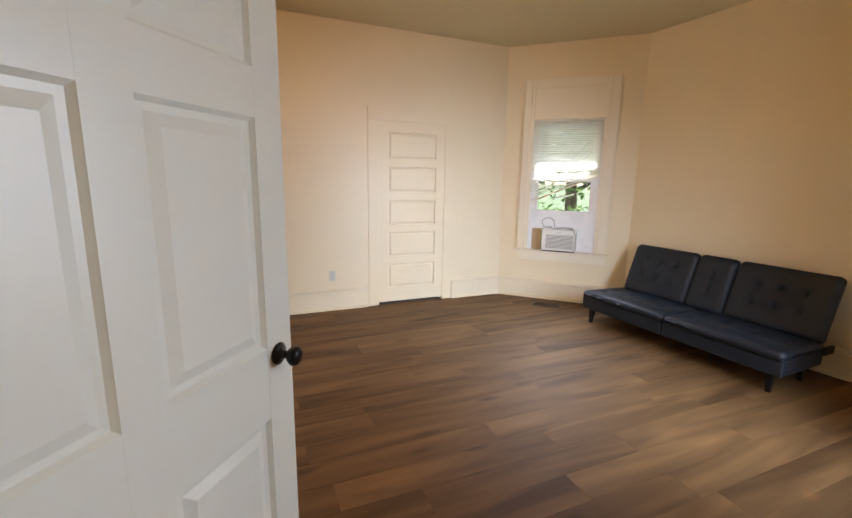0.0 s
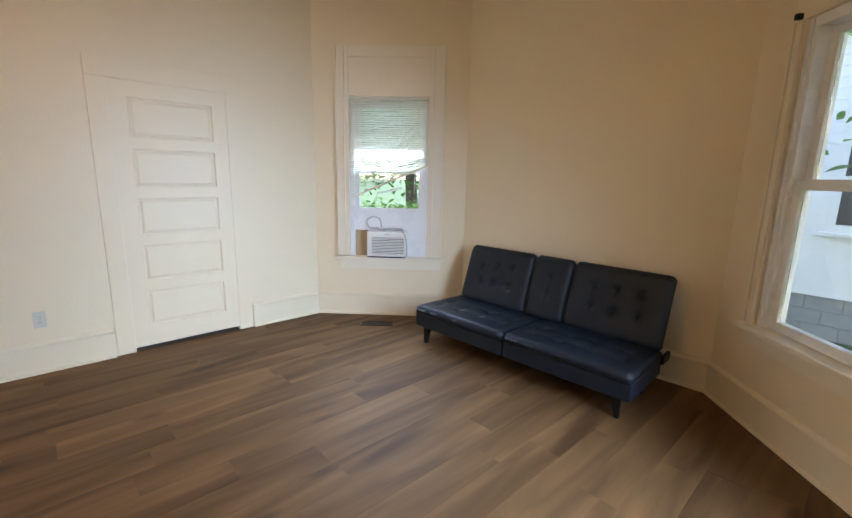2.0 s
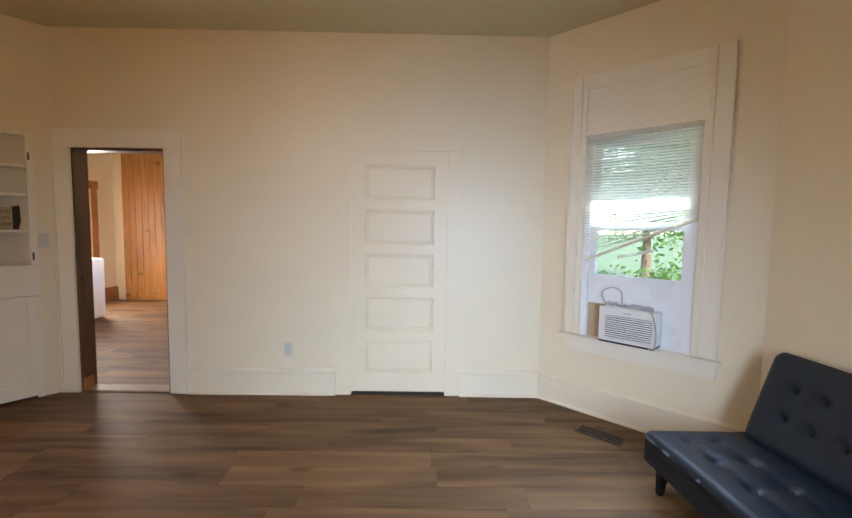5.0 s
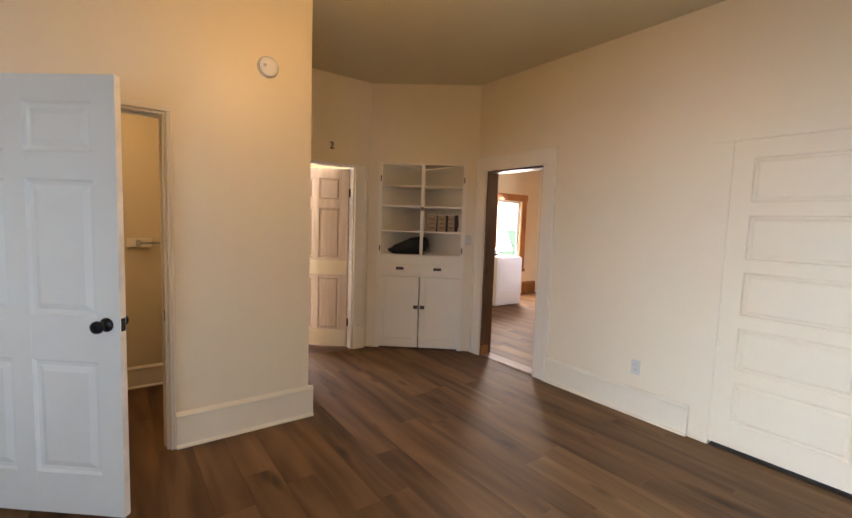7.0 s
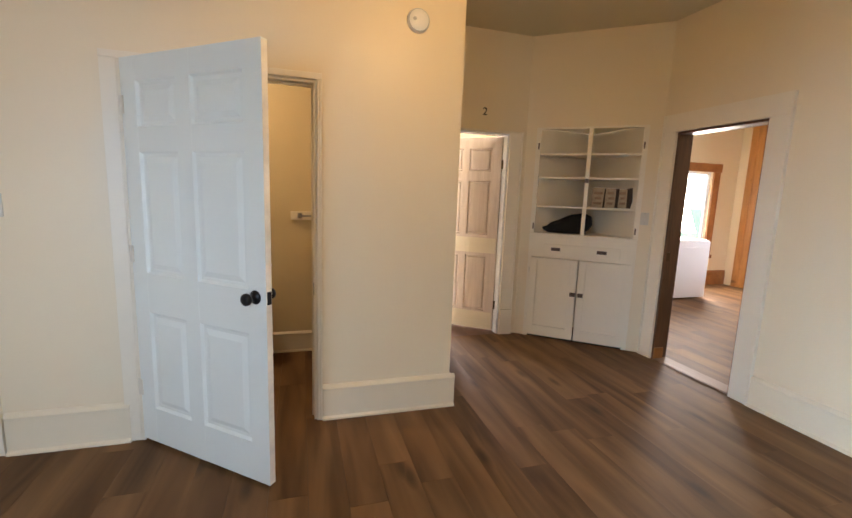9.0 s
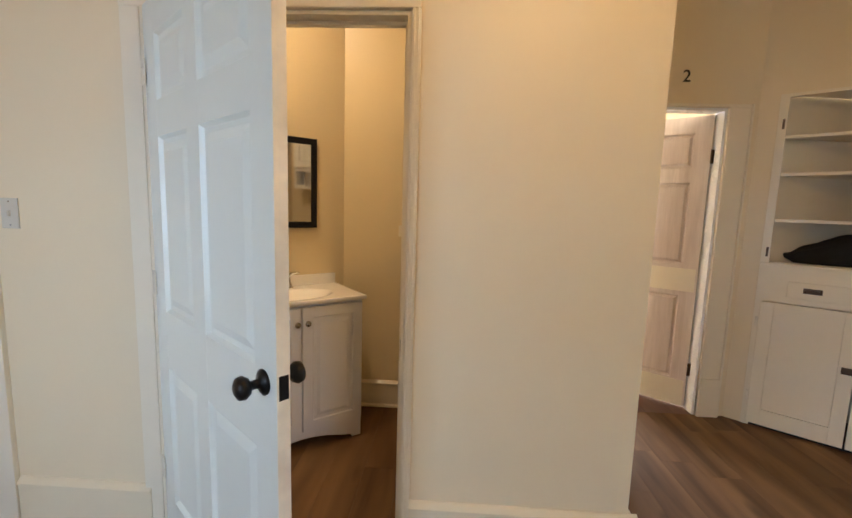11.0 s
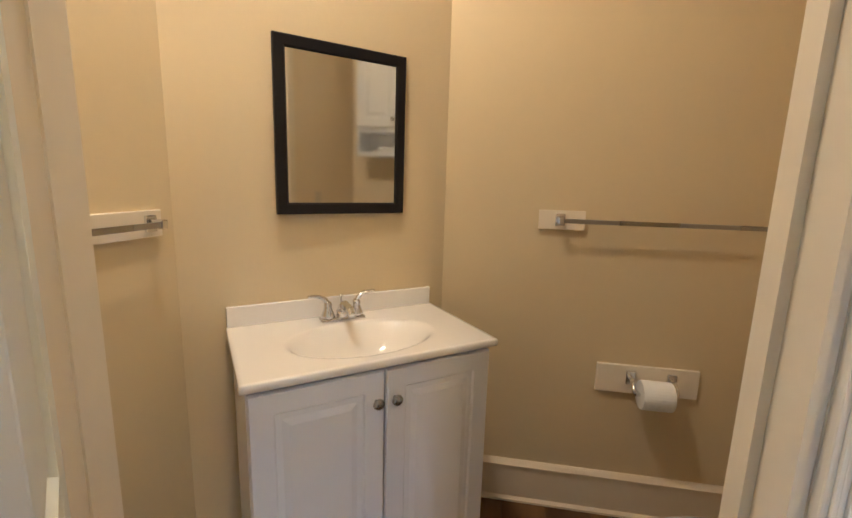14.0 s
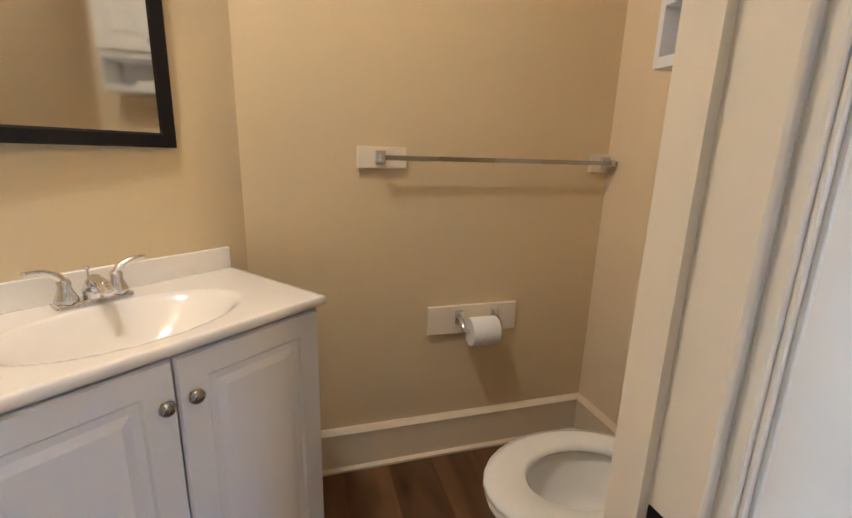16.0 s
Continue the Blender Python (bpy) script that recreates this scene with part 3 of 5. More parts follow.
mNE = frame_on(PC, PB)
a0, a1 = NE_L - 1.115, NE_L - 0.345
w1 = thing("window_1", mNE, "cream cased sash window holding a window air conditioner", "window", kind="structure")
part("side_casing", B(NE_L - 1.255, 0, 0.62, a0, 0.022, 2.60, bevel=0.003), TRIM, w1)
part("side_casing", B(a1, 0, 0.62, NE_L - 0.225, 0.022, 2.60, bevel=0.003), TRIM, w1)
for s in (NE_L - 1.262, a0 - 0.05, a1 + 0.038, NE_L - 0.233):
    part("bead", B(s, 0.018, 0.62, s + 0.014, 0.036, 2.60, bevel=0.004), TRIM, w1)
part("head_panel", B(a0, 0, 2.16, a1, 0.010, 2.50), TRIM, w1, "cream painted board above the window")
part("head_casing", B(a0, 0, 2.50, a1, 0.022, 2.60, bevel=0.004), TRIM, w1)
part("blind_ledge", B(a0 - 0.012, 0, 2.150, a1 + 0.03, 0.030, 2.165, bevel=0.003), TRIM, w1)
part("window_sill", B(NE_L - 1.285, -0.10, 0.585, NE_L - 0.19, 0.058, 0.612, bevel=0.005), TRIM, w1)
part("apron", B(NE_L - 1.262, 0, 0.485, NE_L - 0.245, 0.020, 0.585, bevel=0.003), TRIM, w1)
for a, b in ((a0, a0 + 0.045), (a1 - 0.045, a1)):
    part("window_frame", B(a, -0.115, 0.612, b, -0.004, 2.15), VINYL, w1)
part("window_frame", B(a0 + 0.045, -0.115, 2.105, a1 - 0.045, -0.004, 2.15), VINYL, w1)
sash(w1, a0 + 0.045, a1 - 0.045, 1.44, 2.105, -0.095, name="upper_sash")
sash(w1, a0 + 0.045, a1 - 0.045, 1.04, 1.50, -0.045, name="lower_sash")
part("filler_board", B(a0 + 0.045, -0.06, 0.612, NE_L - 0.92, -0.028, 1.10), VINYL, w1, "white foam filler board beside the air conditioner")
part("filler_board", B(NE_L - 0.92, -0.06, 0.875, a1 - 0.045, -0.028, 1.10), VINYL, w1, "white foam filler board above the air conditioner")
part("filler_board", B(NE_L - 0.50, -0.06, 0.612, a1 - 0.045, -0.04, 0.875), CARD, w1, "tan cardboard filler")

mSE = frame_on(S1, PD)


def vinyl_window(name, b0, b1, right_casing):
    win = thing(name, mSE, "white vinyl double-hung window in cream casing", "window", kind="structure")
    part("side_casing", B(b0 - 0.085, 0, 0.60, b0, 0.018, 2.25, bevel=0.003), TRIM, win)
    part("side_casing", B(b1, 0, 0.60, b1 + right_casing, 0.018, 2.25, bevel=0.003), TRIM, win)
    for x in (b0 - 0.084, b0 - 0.018, b1 + 0.004, b1 + right_casing - 0.017):
        part("bead", B(x, 0.017, 0.606, x + 0.014, 0.030, 2.249, bevel=0.004), TRIM, win)
    part("head_casing", B(b0 - 0.085, 0, 2.25, b1 + right_casing, 0.018, 2.37, bevel=0.003), TRIM, win)
    part("window_sill", B(b0 - 0.084, -0.10, 0.575, b1 + right_casing + 0.008, 0.075, 0.605, bevel=0.006), TRIM, win)
    part("apron", B(b0 - 0.084, 0, 0.475, b1 + right_casing, 0.020, 0.575, bevel=0.003), TRIM, win)
    for a, b in ((b0, b0 + 0.06), (b1 - 0.06, b1)):
        part("window_frame", B(a, -0.12, 0.605, b, -0.002, 2.25, bevel=0.003), VINYL, win)
        cc = (a + b) / 2
        part("sash_track", B(cc - 0.006, -0.002, 0.605, cc + 0.006, 0.008, 2.25), VINYL, win)
    part("window_frame", B(b0 + 0.06, -0.12, 2.20, b1 - 0.06, -0.002, 2.25), VINYL, win)
    sash(win, b0 + 0.06, b1 - 0.06, 1.40, 2.20, -0.095, name="upper_sash")
    low = sash(win, b0 + 0.06, b1 - 0.06, 0.61, 1.44, -0.045, w=0.052, name="lower_sash")
    part("sash_lock", B((b0 + b1) / 2 - 0.03, -0.045, 1.44, (b0 + b1) / 2 + 0.03, -0.02, 1.455, bevel=0.004), VINYL, low)
    return win


w2 = vinyl_window("window_2", SE_L - 1.25, SE_L - 0.33, 0.075)
part("curtain_bracket", B(SE_L - 0.31, 0.018, 2.255, SE_L - 0.285, 0.05, 2.285, bevel=0.004), BLACK, w2, "small black curtain rod bracket")
# unseen twin of window_2, added only to hold two fill lamps
vinyl_window("unseen_twin_window", SE_L - 2.34, SE_L - 1.42, 0.084)

# kitchen and laundry windows
mKN = frame_on((KX1, KY1), (KX0, KY1))
w3 = thing("window_3", mKN, "small kitchen window with an orange stained wood frame", "window", kind="structure")
k0, k1 = KX1 + 1.22, KX1 + 2.08
sash(w3, k0 + 0.02, k1 - 0.02, 1.15, 1.60, -0.04)
sash(w3, k0 + 0.02, k1 - 0.02, 1.58, 2.02, -0.07)
part("side_casing", B(k0 - 0.10, 0, 1.15, k0, 0.03, 2.12, bevel=0.004), ORANGE_H, w3)
part("side_casing", B(k1, 0, 1.15, k1 + 0.10, 0.03, 2.12, bevel=0.004), ORANGE_H, w3)
part("head_casing", B(k0, 0, 2.02, k1, 0.03, 2.12, bevel=0.004), ORANGE_H, w3)
part("window_sill", B(k0 - 0.12, -0.08, 1.09, k1 + 0.12, 0.05, 1.15, bevel=0.004), ORANGE_H, w3)
mKW = frame_on((KX0, KY1), (KX0, KY0))
w4 = thing("window_4", mKW, "bright laundry window framed in orange stained wood", "window", kind="structure")
sash(w4, 0.57, 1.30, 0.55, 2.0, -0.06)
part("side_casing", B(0.43, 0, 0.5, 0.57, 0.03, 2.0, bevel=0.004), ORANGE_H, w4)
part("side_casing", B(1.30, 0, 0.5, 1.44, 0.03, 2.0, bevel=0.004), ORANGE_H, w4)
part("head_casing", B(0.41, 0, 2.0, 1.46, 0.036, 2.14, bevel=0.004), ORANGE_H, w4)
part("window_sill", B(0.41, -0.08, 0.49, 1.46, 0.05, 0.55, bevel=0.004), ORANGE_H, w4)
kb = part("baseboard", run_profile(bmesh.new(), 0, 0.43, [(0, 0), (0.025, 0), (0.025, 0.22), (0.01, 0.26), (0, 0.26)]), ORANGE_H)
kb.matrix_world = mKW
tagged(kb, "tall orange stained wooden baseboard", "baseboard", kind="structure")
w5 = thing("window_5", frame_on((-4.25, 4.15), (-4.25, 0.9)), "white sash window of the back room", "window", kind="structure")
sash(w5, 1.36, 2.64, 0.7, 2.2, -0.06)


# ---- floor planks ----
def clip(poly, region):
    """The part of a convex polygon inside a convex region, both counter-clockwise."""
    out = poly
    for i in range(len(region)):
        (ax, ay), (bx, by) = region[i], region[(i + 1) % len(region)]
        src, out = out, []
        for j in range(len(src)):
            p, q = src[j], src[(j + 1) % len(src)]
            dp = (bx - ax) * (p[1] - ay) - (by - ay) * (p[0] - ax)
            dq = (bx - ax) * (q[1] - ay) - (by - ay) * (q[0] - ax)
            if dp >= 0:
                out.append(p)
            if dp * dq < 0:
                t = dp / (dp - dq)
                out.append((p[0] + t * (q[0] - p[0]), p[1] + t * (q[1] - p[1])))
        if len(out) < 3:
            return []
    return out


def planks(regions, material, pw, pl, x0, y0, x1, y1, seed, gap=0.0005, name="plank"):
    rng = random.Random(seed)
    row = 0
    y = y0
    while y < y1:
        x = x0 - rng.uniform(0, pl)
        while x < x1:
            q = [(x + gap, y + gap), (x + pl - gap, y + gap), (x + pl - gap, y + pw - gap), (x + gap, y + pw - gap)]
            bm = bmesh.new()
            drop = -0.0004 * rng.random()
            for reg in regions:
                c = clip(q, reg)
                if len(c) > 2:
                    prism(bm, c, -0.012, drop)
            if len(bm.faces):
                part(name, bm, material, floor_ob)
            else:
                bm.free()
            x += pl
        y += pw
        row += 1


R_MAIN = [S0, S1, PD, PC, PB, (-0.79, 4.15)]
R_HALL = [PF, BC, (-0.79, 4.15), (-1.36, 4.15), (-2.13, 3.21)]
R_BATH = [(-2.03, 0.576), (-1.45, -0.161), (-0.895, -0.161), (-0.895, 1.953), (-2.03, 1.953)]
R_BDOOR = [(-0.895, DY0), (-0.79, DY0), (-0.79, DY1), (-0.895, DY1)]
R_CAB = [(-1.36, 4.15), (-2.13, 3.21), (-2.13, 4.15)]


# ---- doors ----
def hinges(ob, th, zs, x=0.0, material=NICKEL):
    for z in zs:
        bm = bmesh.new()
        for k in range(3):
            cyl(bm, (x - 0.006, th, z - 0.045 + k * 0.031), (x - 0.006, th, z - 0.017 + k * 0.031), 0.0075, n=10)
        box(bm, x - 0.032, th - 0.004, z - 0.045, x - 0.006, th - 0.001, z + 0.045)
        box(bm, x - 0.006, th - 0.004, z - 0.045, x + 0.020, th - 0.001, z + 0.045)
        part("hinge", bm, material, ob, "painted butt hinge")


hx, hy, fx, fy = -0.782, 0.182, -0.192, 0.888
leaf_m = frame_on((hx, hy), (fx, fy))
bath_door = thing("bathroom_door", leaf_m @ Matrix.Translation((0, 0, 0.020)), "white six-panel wooden door standing half open", "door")
LW = math.hypot(fx - hx, fy - hy)
panel_leaf(bath_door, LW, 2.03, 0.035, [(0.11, 0.392), (0.488, LW - 0.108)], [(0.20, 0.745), (0.955, 1.575), (1.695, 1.915)], DOORW, EDGE, 0.026)
knob_set(bath_door, LW - 0.062, 0.925, 0.035)
hinges(bath_door, -0.0195, (0.305, 1.05, 1.805), 0.0, EDGE)

north_door = thing("sealed_door", mN @ Matrix.Translation((sN(1.8757), -0.0160, 0.032)), "white painted five-panel door, shut, with a dark gap below", "door")
panel_leaf(north_door, 0.7994, 2.0275, 0.035, [(0.109, 0.686)], [(0.165, 0.445), (0.530, 0.812), (0.895, 1.178), (1.262, 1.545), (1.630, 1.913)], PAINT, None, 0.016)
# added near-black panel: its colour gives the gap below the door its shade
part("door_backing", B(sN(1.876), -0.15, 0, sN(1.076), -0.10, 2.06), RECESS_SHADE).matrix_world = mN
bk = bpy.data.objects["door_backing"]
bk.name = "wall_door_backing"
tagged(bk, "near-black panel added behind the sealed door to darken the gap below", "wall", kind="structure")

back_door = thing("back_room_door", Matrix.Translation((-2.222, 3.00, 0.015)) @ Matrix.Rotation(radians(180 + 52), 4, 'Z'), "pale stained six-panel wooden door standing open", "door")
panel_leaf(back_door, 0.74, 2.02, 0.036, [(0.10, 0.335), (0.405, 0.64)], [(0.20, 0.80), (1.02, 1.58), (1.68, 1.91)], PINE, None, 0.014)
part("kick_board", B(0.012, 0.0185, 0.005, 0.728, 0.022, 0.19), TRIM, back_door, "pale worn bottom rail")
part("kick_board", B(0.012, -0.022, 0.005, 0.728, -0.0185, 0.19), TRIM, back_door, "pale worn bottom rail")
part("lock_rail", B(0.012, 0.0185, 0.83, 0.728, 0.022, 0.99), TRIM, back_door, "pale worn lock rail")
part("lock_rail", B(0.012, -0.022, 0.83, 0.728, -0.0185, 0.99), TRIM, back_door, "pale worn lock rail")
part("lock_plate", B(0.690, 0.022, 0.86, 0.732, 0.028, 0.96, bevel=0.003), BRONZE, back_door)
hinges(back_door, 0.018, (0.28, 1.75), 0.0, BRONZE)

# ---- futon sofa ----
sofa = thing("futon_sofa", frame_on((2.918, 2.905), (2.998, 1.142)), "dark blue-black tufted faux-leather futon sofa on tapered legs", "sofa")
SW = 1.80


def buttons(pos, parent):
    for m in pos:
        part("button", lathe(bmesh.new(), [(0, 0.004), (0.009, 0.003), (0.012, 0.0), (0.0, -0.001)], 12), LEATHER, parent, at=m, smooth=True)


half = SW / 2
for k in range(2):
    tufts = [(half * (0.14 + 0.24 * i), 0.18 + 0.17 * j) for i in range(4) for j in range(2)]
    seat = part("seat_cushion", cushion(half - 0.004, 0.60, 0.092, tufts, nx=60, ny=40, puff=0.018, depth=0.023, r=0.04), LEATHER, sofa, smooth=True, at=Matrix.Translation((k * half + 0.002, -0.005, 0.258)) @ Matrix.Rotation(radians(-2.0), 4, 'X'))
    buttons([Matrix.Translation((x, y, 0.063)) for x, y in tufts], seat)
    part("seat_base", B(k * half + 0.004, 0.012, 0.150, (k + 1) * half - 0.004, 0.56, 0.268, bevel=0.014, segs=3), LEATHER, sofa, "dark faux-leather front panel", smooth=False)
tilt = Matrix.Rotation(radians(71), 4, 'X')
for a, b, tx in ((0.055, 0.727, (0.27, 0.5, 0.73)), (0.733, 1.072, (0.5,)), (1.078, 1.785, (0.26, 0.5, 0.74))):
    w = b - a
    tufts = [(w * f, z) for f in tx for z in (0.19, 0.35)]
    sec = part("back_cushion", cushion(w, 0.522, 0.10, tufts, nx=48, ny=36, puff=0.018, depth=0.020, r=0.05), LEATHER, sofa, smooth=True, at=Matrix.Translation((a, 0.602, 0.285)) @ tilt)
    buttons([Matrix.Translation((x, y, 0.071)) for x, y in tufts], sec)
for x in (0.10, SW - 0.10):
    for y in (0.07, 0.50):
        bm = bmesh.new()
        cyl(bm, (x, y, 0.158), (x + (0.012 if x > 1 else -0.012), y, 0.0), 0.034, 0.020, n=4)
        bmesh.ops.rotate(bm, verts=bm.verts, cent=(x, y, 0), matrix=Matrix.Rotation(radians(45), 3, 'Z'))
        part("leg", bm, BLACKWOOD, sofa, "black tapered square leg")
part("centre_leg", cyl(bmesh.new(), (half, 0.35, 0.155), (half, 0.35, 0.0), 0.024, 0.018, 12), BLACKWOOD, sofa)
part("rail", B(0.05, 0.10, 0.118, SW - 0.05, 0.50, 0.150), BLACKWOOD, sofa)
for x in (-0.018, SW - 0.004):
    part("recline_bracket", B(x, 0.52, 0.235, x + 0.022, 0.66, 0.295, bevel=0.006), BLACKWOOD, sofa, "black hinge bracket")

# ---- corner cupboard ----
mNW = frame_on(PA, PG)


def c(s):
    return NW_L - s


cup = thing("corner_cupboard", mNW, "cream painted built-in corner cupboard with open shelves above doors", "cupboard")
x0, x1, xm = c(1.10), c(0.10), c(0.605)
bm = bmesh.new()
box(bm, x0 + 0.001, -0.029, 0.0, x0 + 0.045, 0.008, 2.129)
box(bm, x1 - 0.045, -0.029, 0.0, x1 - 0.001, 0.008, 2.129)
box(bm, x0 + 0.045, -0.0285, 0.845, x1 - 0.045, 0.0075, 1.075)
box(bm, x0 + 0.045, -0.0285, 2.11, x1 - 0.045, 0.0075, 2.129)
part("face_frame", bm, TRIM, cup)
# solid near-black strip: the shade under the doors is put in as colour
part("floor_gap_shade", B(x0 + 0.046, -0.0285, 0.0005, x1 - 0.046, -0.006, 0.034), RECESS_SHADE, cup, "near-black strip painting the shade under the doors")
part("mullion", B(xm - 0.018, -0.028, 1.075, xm + 0.018, 0.006, 2.11, bevel=0.002), TRIM, cup)
part("counter_lip", B(x0 + 0.004, -0.029, 1.075, x1 - 0.004, 0.022, 1.092, bevel=0.004), TRIM, cup)
apex = (x0 + x1) / 2
for xa in (x0 + 0.002, x1 - 0.002):
    bm = prism(bmesh.new(), [(xa, -0.031), (apex, -0.56), (apex, -0.575), (xa + (0.012 if xa > apex else -0.012), -0.031)], 0.0, 2.14)
    part("back_panel", bm, TRIM, cup, "cream painted plank back")
part("top_panel", prism(bmesh.new(), [(x0 + 0.02, -0.035), (x1 - 0.02, -0.035), (apex, -0.54)][::-1], 2.128, 2.14), TRIM, cup)
for z in (1.078, 1.352, 1.640, 1.868):
    part("shelf", prism(bmesh.new(), [(x0 + 0.022, -0.030), (apex, -0.535), (x1 - 0.022, -0.030)], z - 0.002, z + 0.016), TRIM, cup)
drawer = part("drawer", B(c(0.965), 0.0075, 0.882, c(0.25), 0.018, 0.985, bevel=0.004), TRIM, cup, "cream painted wide drawer")


def bin_pull(x, z, parent):
    bm = bmesh.new()
    n = 10
    for i in range(n):
        a0_, a1_ = math.pi * i / n, math.pi * (i + 1) / n
        for q in ((a0_, a1_),):
            vs = [bm.verts.new((x + 0.042 * math.cos(t) * r, y, z + 0.026 * math.sin(t) * r - 0.010)) for t in q for r, y in ((1, 0.018), (0.75, 0.036))]
            bm.faces.new((vs[0], vs[1], vs[3], vs[2]))
    box(bm, x - 0.044, 0.017, z - 0.014, x + 0.044, 0.021, z + 0.018)
    box(bm, x - 0.034, 0.021, z + 0.004, x + 0.034, 0.038, z + 0.012, bevel=0.002)
    part("bin_pull", bm, BRONZE, parent, "dark bronze bin pull")


bin_pull(c(0.37), 0.935, drawer)
bin_pull(c(0.80), 0.935, drawer)
for d0, d1, lx in ((c(0.595), c(0.13), c(0.565)), (c(1.085), c(0.605), c(0.64))):
    leaf = part("cupboard_door", B(d0, -0.002, 0.022, d1, 0.003, 0.84), TRIM, cup, "cream painted panelled cupboard door")
    bm = bmesh.new()
    box(bm, d0, 0.003, 0.022, d0 + 0.07, 0.022, 0.84, bevel=0.003)
    box(bm, d1 - 0.07, 0.003, 0.022, d1, 0.022, 0.84, bevel=0.003)
    box(bm, d0 + 0.07, 0.003, 0.022, d1 - 0.07, 0.0215, 0.125)
    box(bm, d0 + 0.07, 0.003, 0.755, d1 - 0.07, 0.0215, 0.84)
    part("door_frame", bm, TRIM, leaf)
    part("latch", B(lx - 0.026, 0.022, 0.475, lx + 0.026, 0.040, 0.515, bevel=0.005), BRONZE, leaf, "dark bronze turn latch")
for x, mx in ((x0 + 0.035, BRONZE), (x1 - 0.02, BRONZE)):
    for z in (0.20, 0.70):
        part("hinge", B(x - 0.008, 0.008, z - 0.035, x + 0.008, 0.016, z + 0.035, bevel=0.002), EDGE, cup)
for z in (1.16, 1.95):
    for x in (x0 + 0.03, x1 - 0.03):
        part("old_hinge", B(x - 0.006, 0.008, z - 0.03, x + 0.006, 0.013, z + 0.03), BRONZE, cup)
part("catch", B(xm - 0.017, 0.006, 1.60, xm + 0.017, 0.014, 1.64), BRONZE, cup)

# black bag and books on its shelves
bag = thing("black_bag", mNW @ Matrix.Translation((c(0.43), -0.16, 1.094)), "black fabric bag lying on the lowest cupboard shelf", "bag")
bm = bmesh.new()
bmesh.ops.create_icosphere(bm, subdivisions=4, radius=1.0)
for v in bm.verts:
    p = v.co
    lump = 1 + 0.16 * noise.noise(p * 1.7) + 0.06 * noise.noise(p * 5)
    top = 0.085 + 0.04 * max(-1, min(1, -p.x * 1.4))
    v.co = Vector((p.x * 0.245 * lump, p.y * 0.085 * lump, max(0.0, (p.z * 0.62 + 0.5)) * top * 1.75 * lump))
    if v.co.z < 0.012:
        v.co.z = 0.0
part("bag_body", bm, BLACKCLOTH, bag, smooth=True)
part("bag_strap", tube(bmesh.new(), arc_pts([(-0.14, 0.03, 0.17), (-0.16, 0.07, 0.10), (-0.19, 0.06, 0.02), (-0.20, 0.02, 0.008)]), 0.006), BLACKCLOTH, bag, smooth=True)
for k in range(4):
    bw = (0.135, 0.12, 0.115, 0.05)[k]
    bx = c(0.655 + (0.0, 0.125, 0.235, 0.325)[k])
    bk_ = thing("picture_book", mNW @ Matrix.Translation((bx, -0.085 - 0.012 * k, 1.3685)) @ Matrix.Rotation(radians(6), 4, 'Z') @ Matrix.Rotation(radians(-13), 4, 'X') @ Matrix.Rotation(radians(2.5 * k - 2), 4, 'Y'), "cream picture book with a dark spine leaning on a shelf", "book", "books in the corner cupboard")
    part("cover", B(-bw, -0.022, 0, 0, 0.0, 0.198 - 0.006 * (k % 3), bevel=0.002), BOOKL if k < 3 else BOOK, bk_)
    part("page_block", B(-bw + 0.004, -0.019, 0.003, -0.001, -0.003, 0.2 - 0.006 * (k % 3)), PAPER, bk_)
    part("spine", B(-bw - 0.001, -0.0225, 0.001, -bw + 0.028, 0.0008, 0.197 - 0.006 * (k % 3), bevel=0.002), SPINE, bk_, "dark brown spine")
    if k < 3:
        for q in range(3):
            part("printed_band", B(-bw + 0.04 + 0.008 * ((q + k) % 2), 0.0, 0.035 + q * 0.05, -0.018 - 0.012 * (q % 2), 0.001, 0.058 + q * 0.05), BOOK, bk_)

# ---- wall fittings ----


def plate(m, x, z, name, label, kind_="switch"):
    ob = thing(name, m @ Matrix.Translation((x, 0, z)), label, "light switch" if kind_ == "switch" else "outlet")
    part("cover_plate", B(-0.035, 0, -0.058, 0.035, 0.006, 0.058, bevel=0.003), OUTLET, ob)
    if kind_ == "switch":
        part("toggle", B(-0.005, 0.006, -0.012, 0.005, 0.018, 0.010, bevel=0.002), OUTLET, ob)
    else:
        for dz in (0.021, -0.021):
            soc = part("socket", B(-0.017, 0.006, dz - 0.014, 0.017, 0.0085, dz + 0.014, bevel=0.003), OUTLET, ob)
            for dx in (-0.006, 0.006):
                # thin near-black block paints the shade of a slot
                part("slot", B(dx - 0.001, 0.0085, dz - 0.004, dx + 0.001, 0.0089, dz + 0.006), RECESS_SHADE, soc)
    for dz in ((0.045, -0.045) if kind_ == "switch" else (0.0,)):
        part("screw", lathe(bmesh.new(), [(0, 0.0076), (0.003, 0.007), (0.0035, 0.006)], 8, Matrix.Translation((0, 0, dz)) @ Matrix.Rotation(-math.pi / 2, 4, 'X')), NICKEL, ob)
    return ob


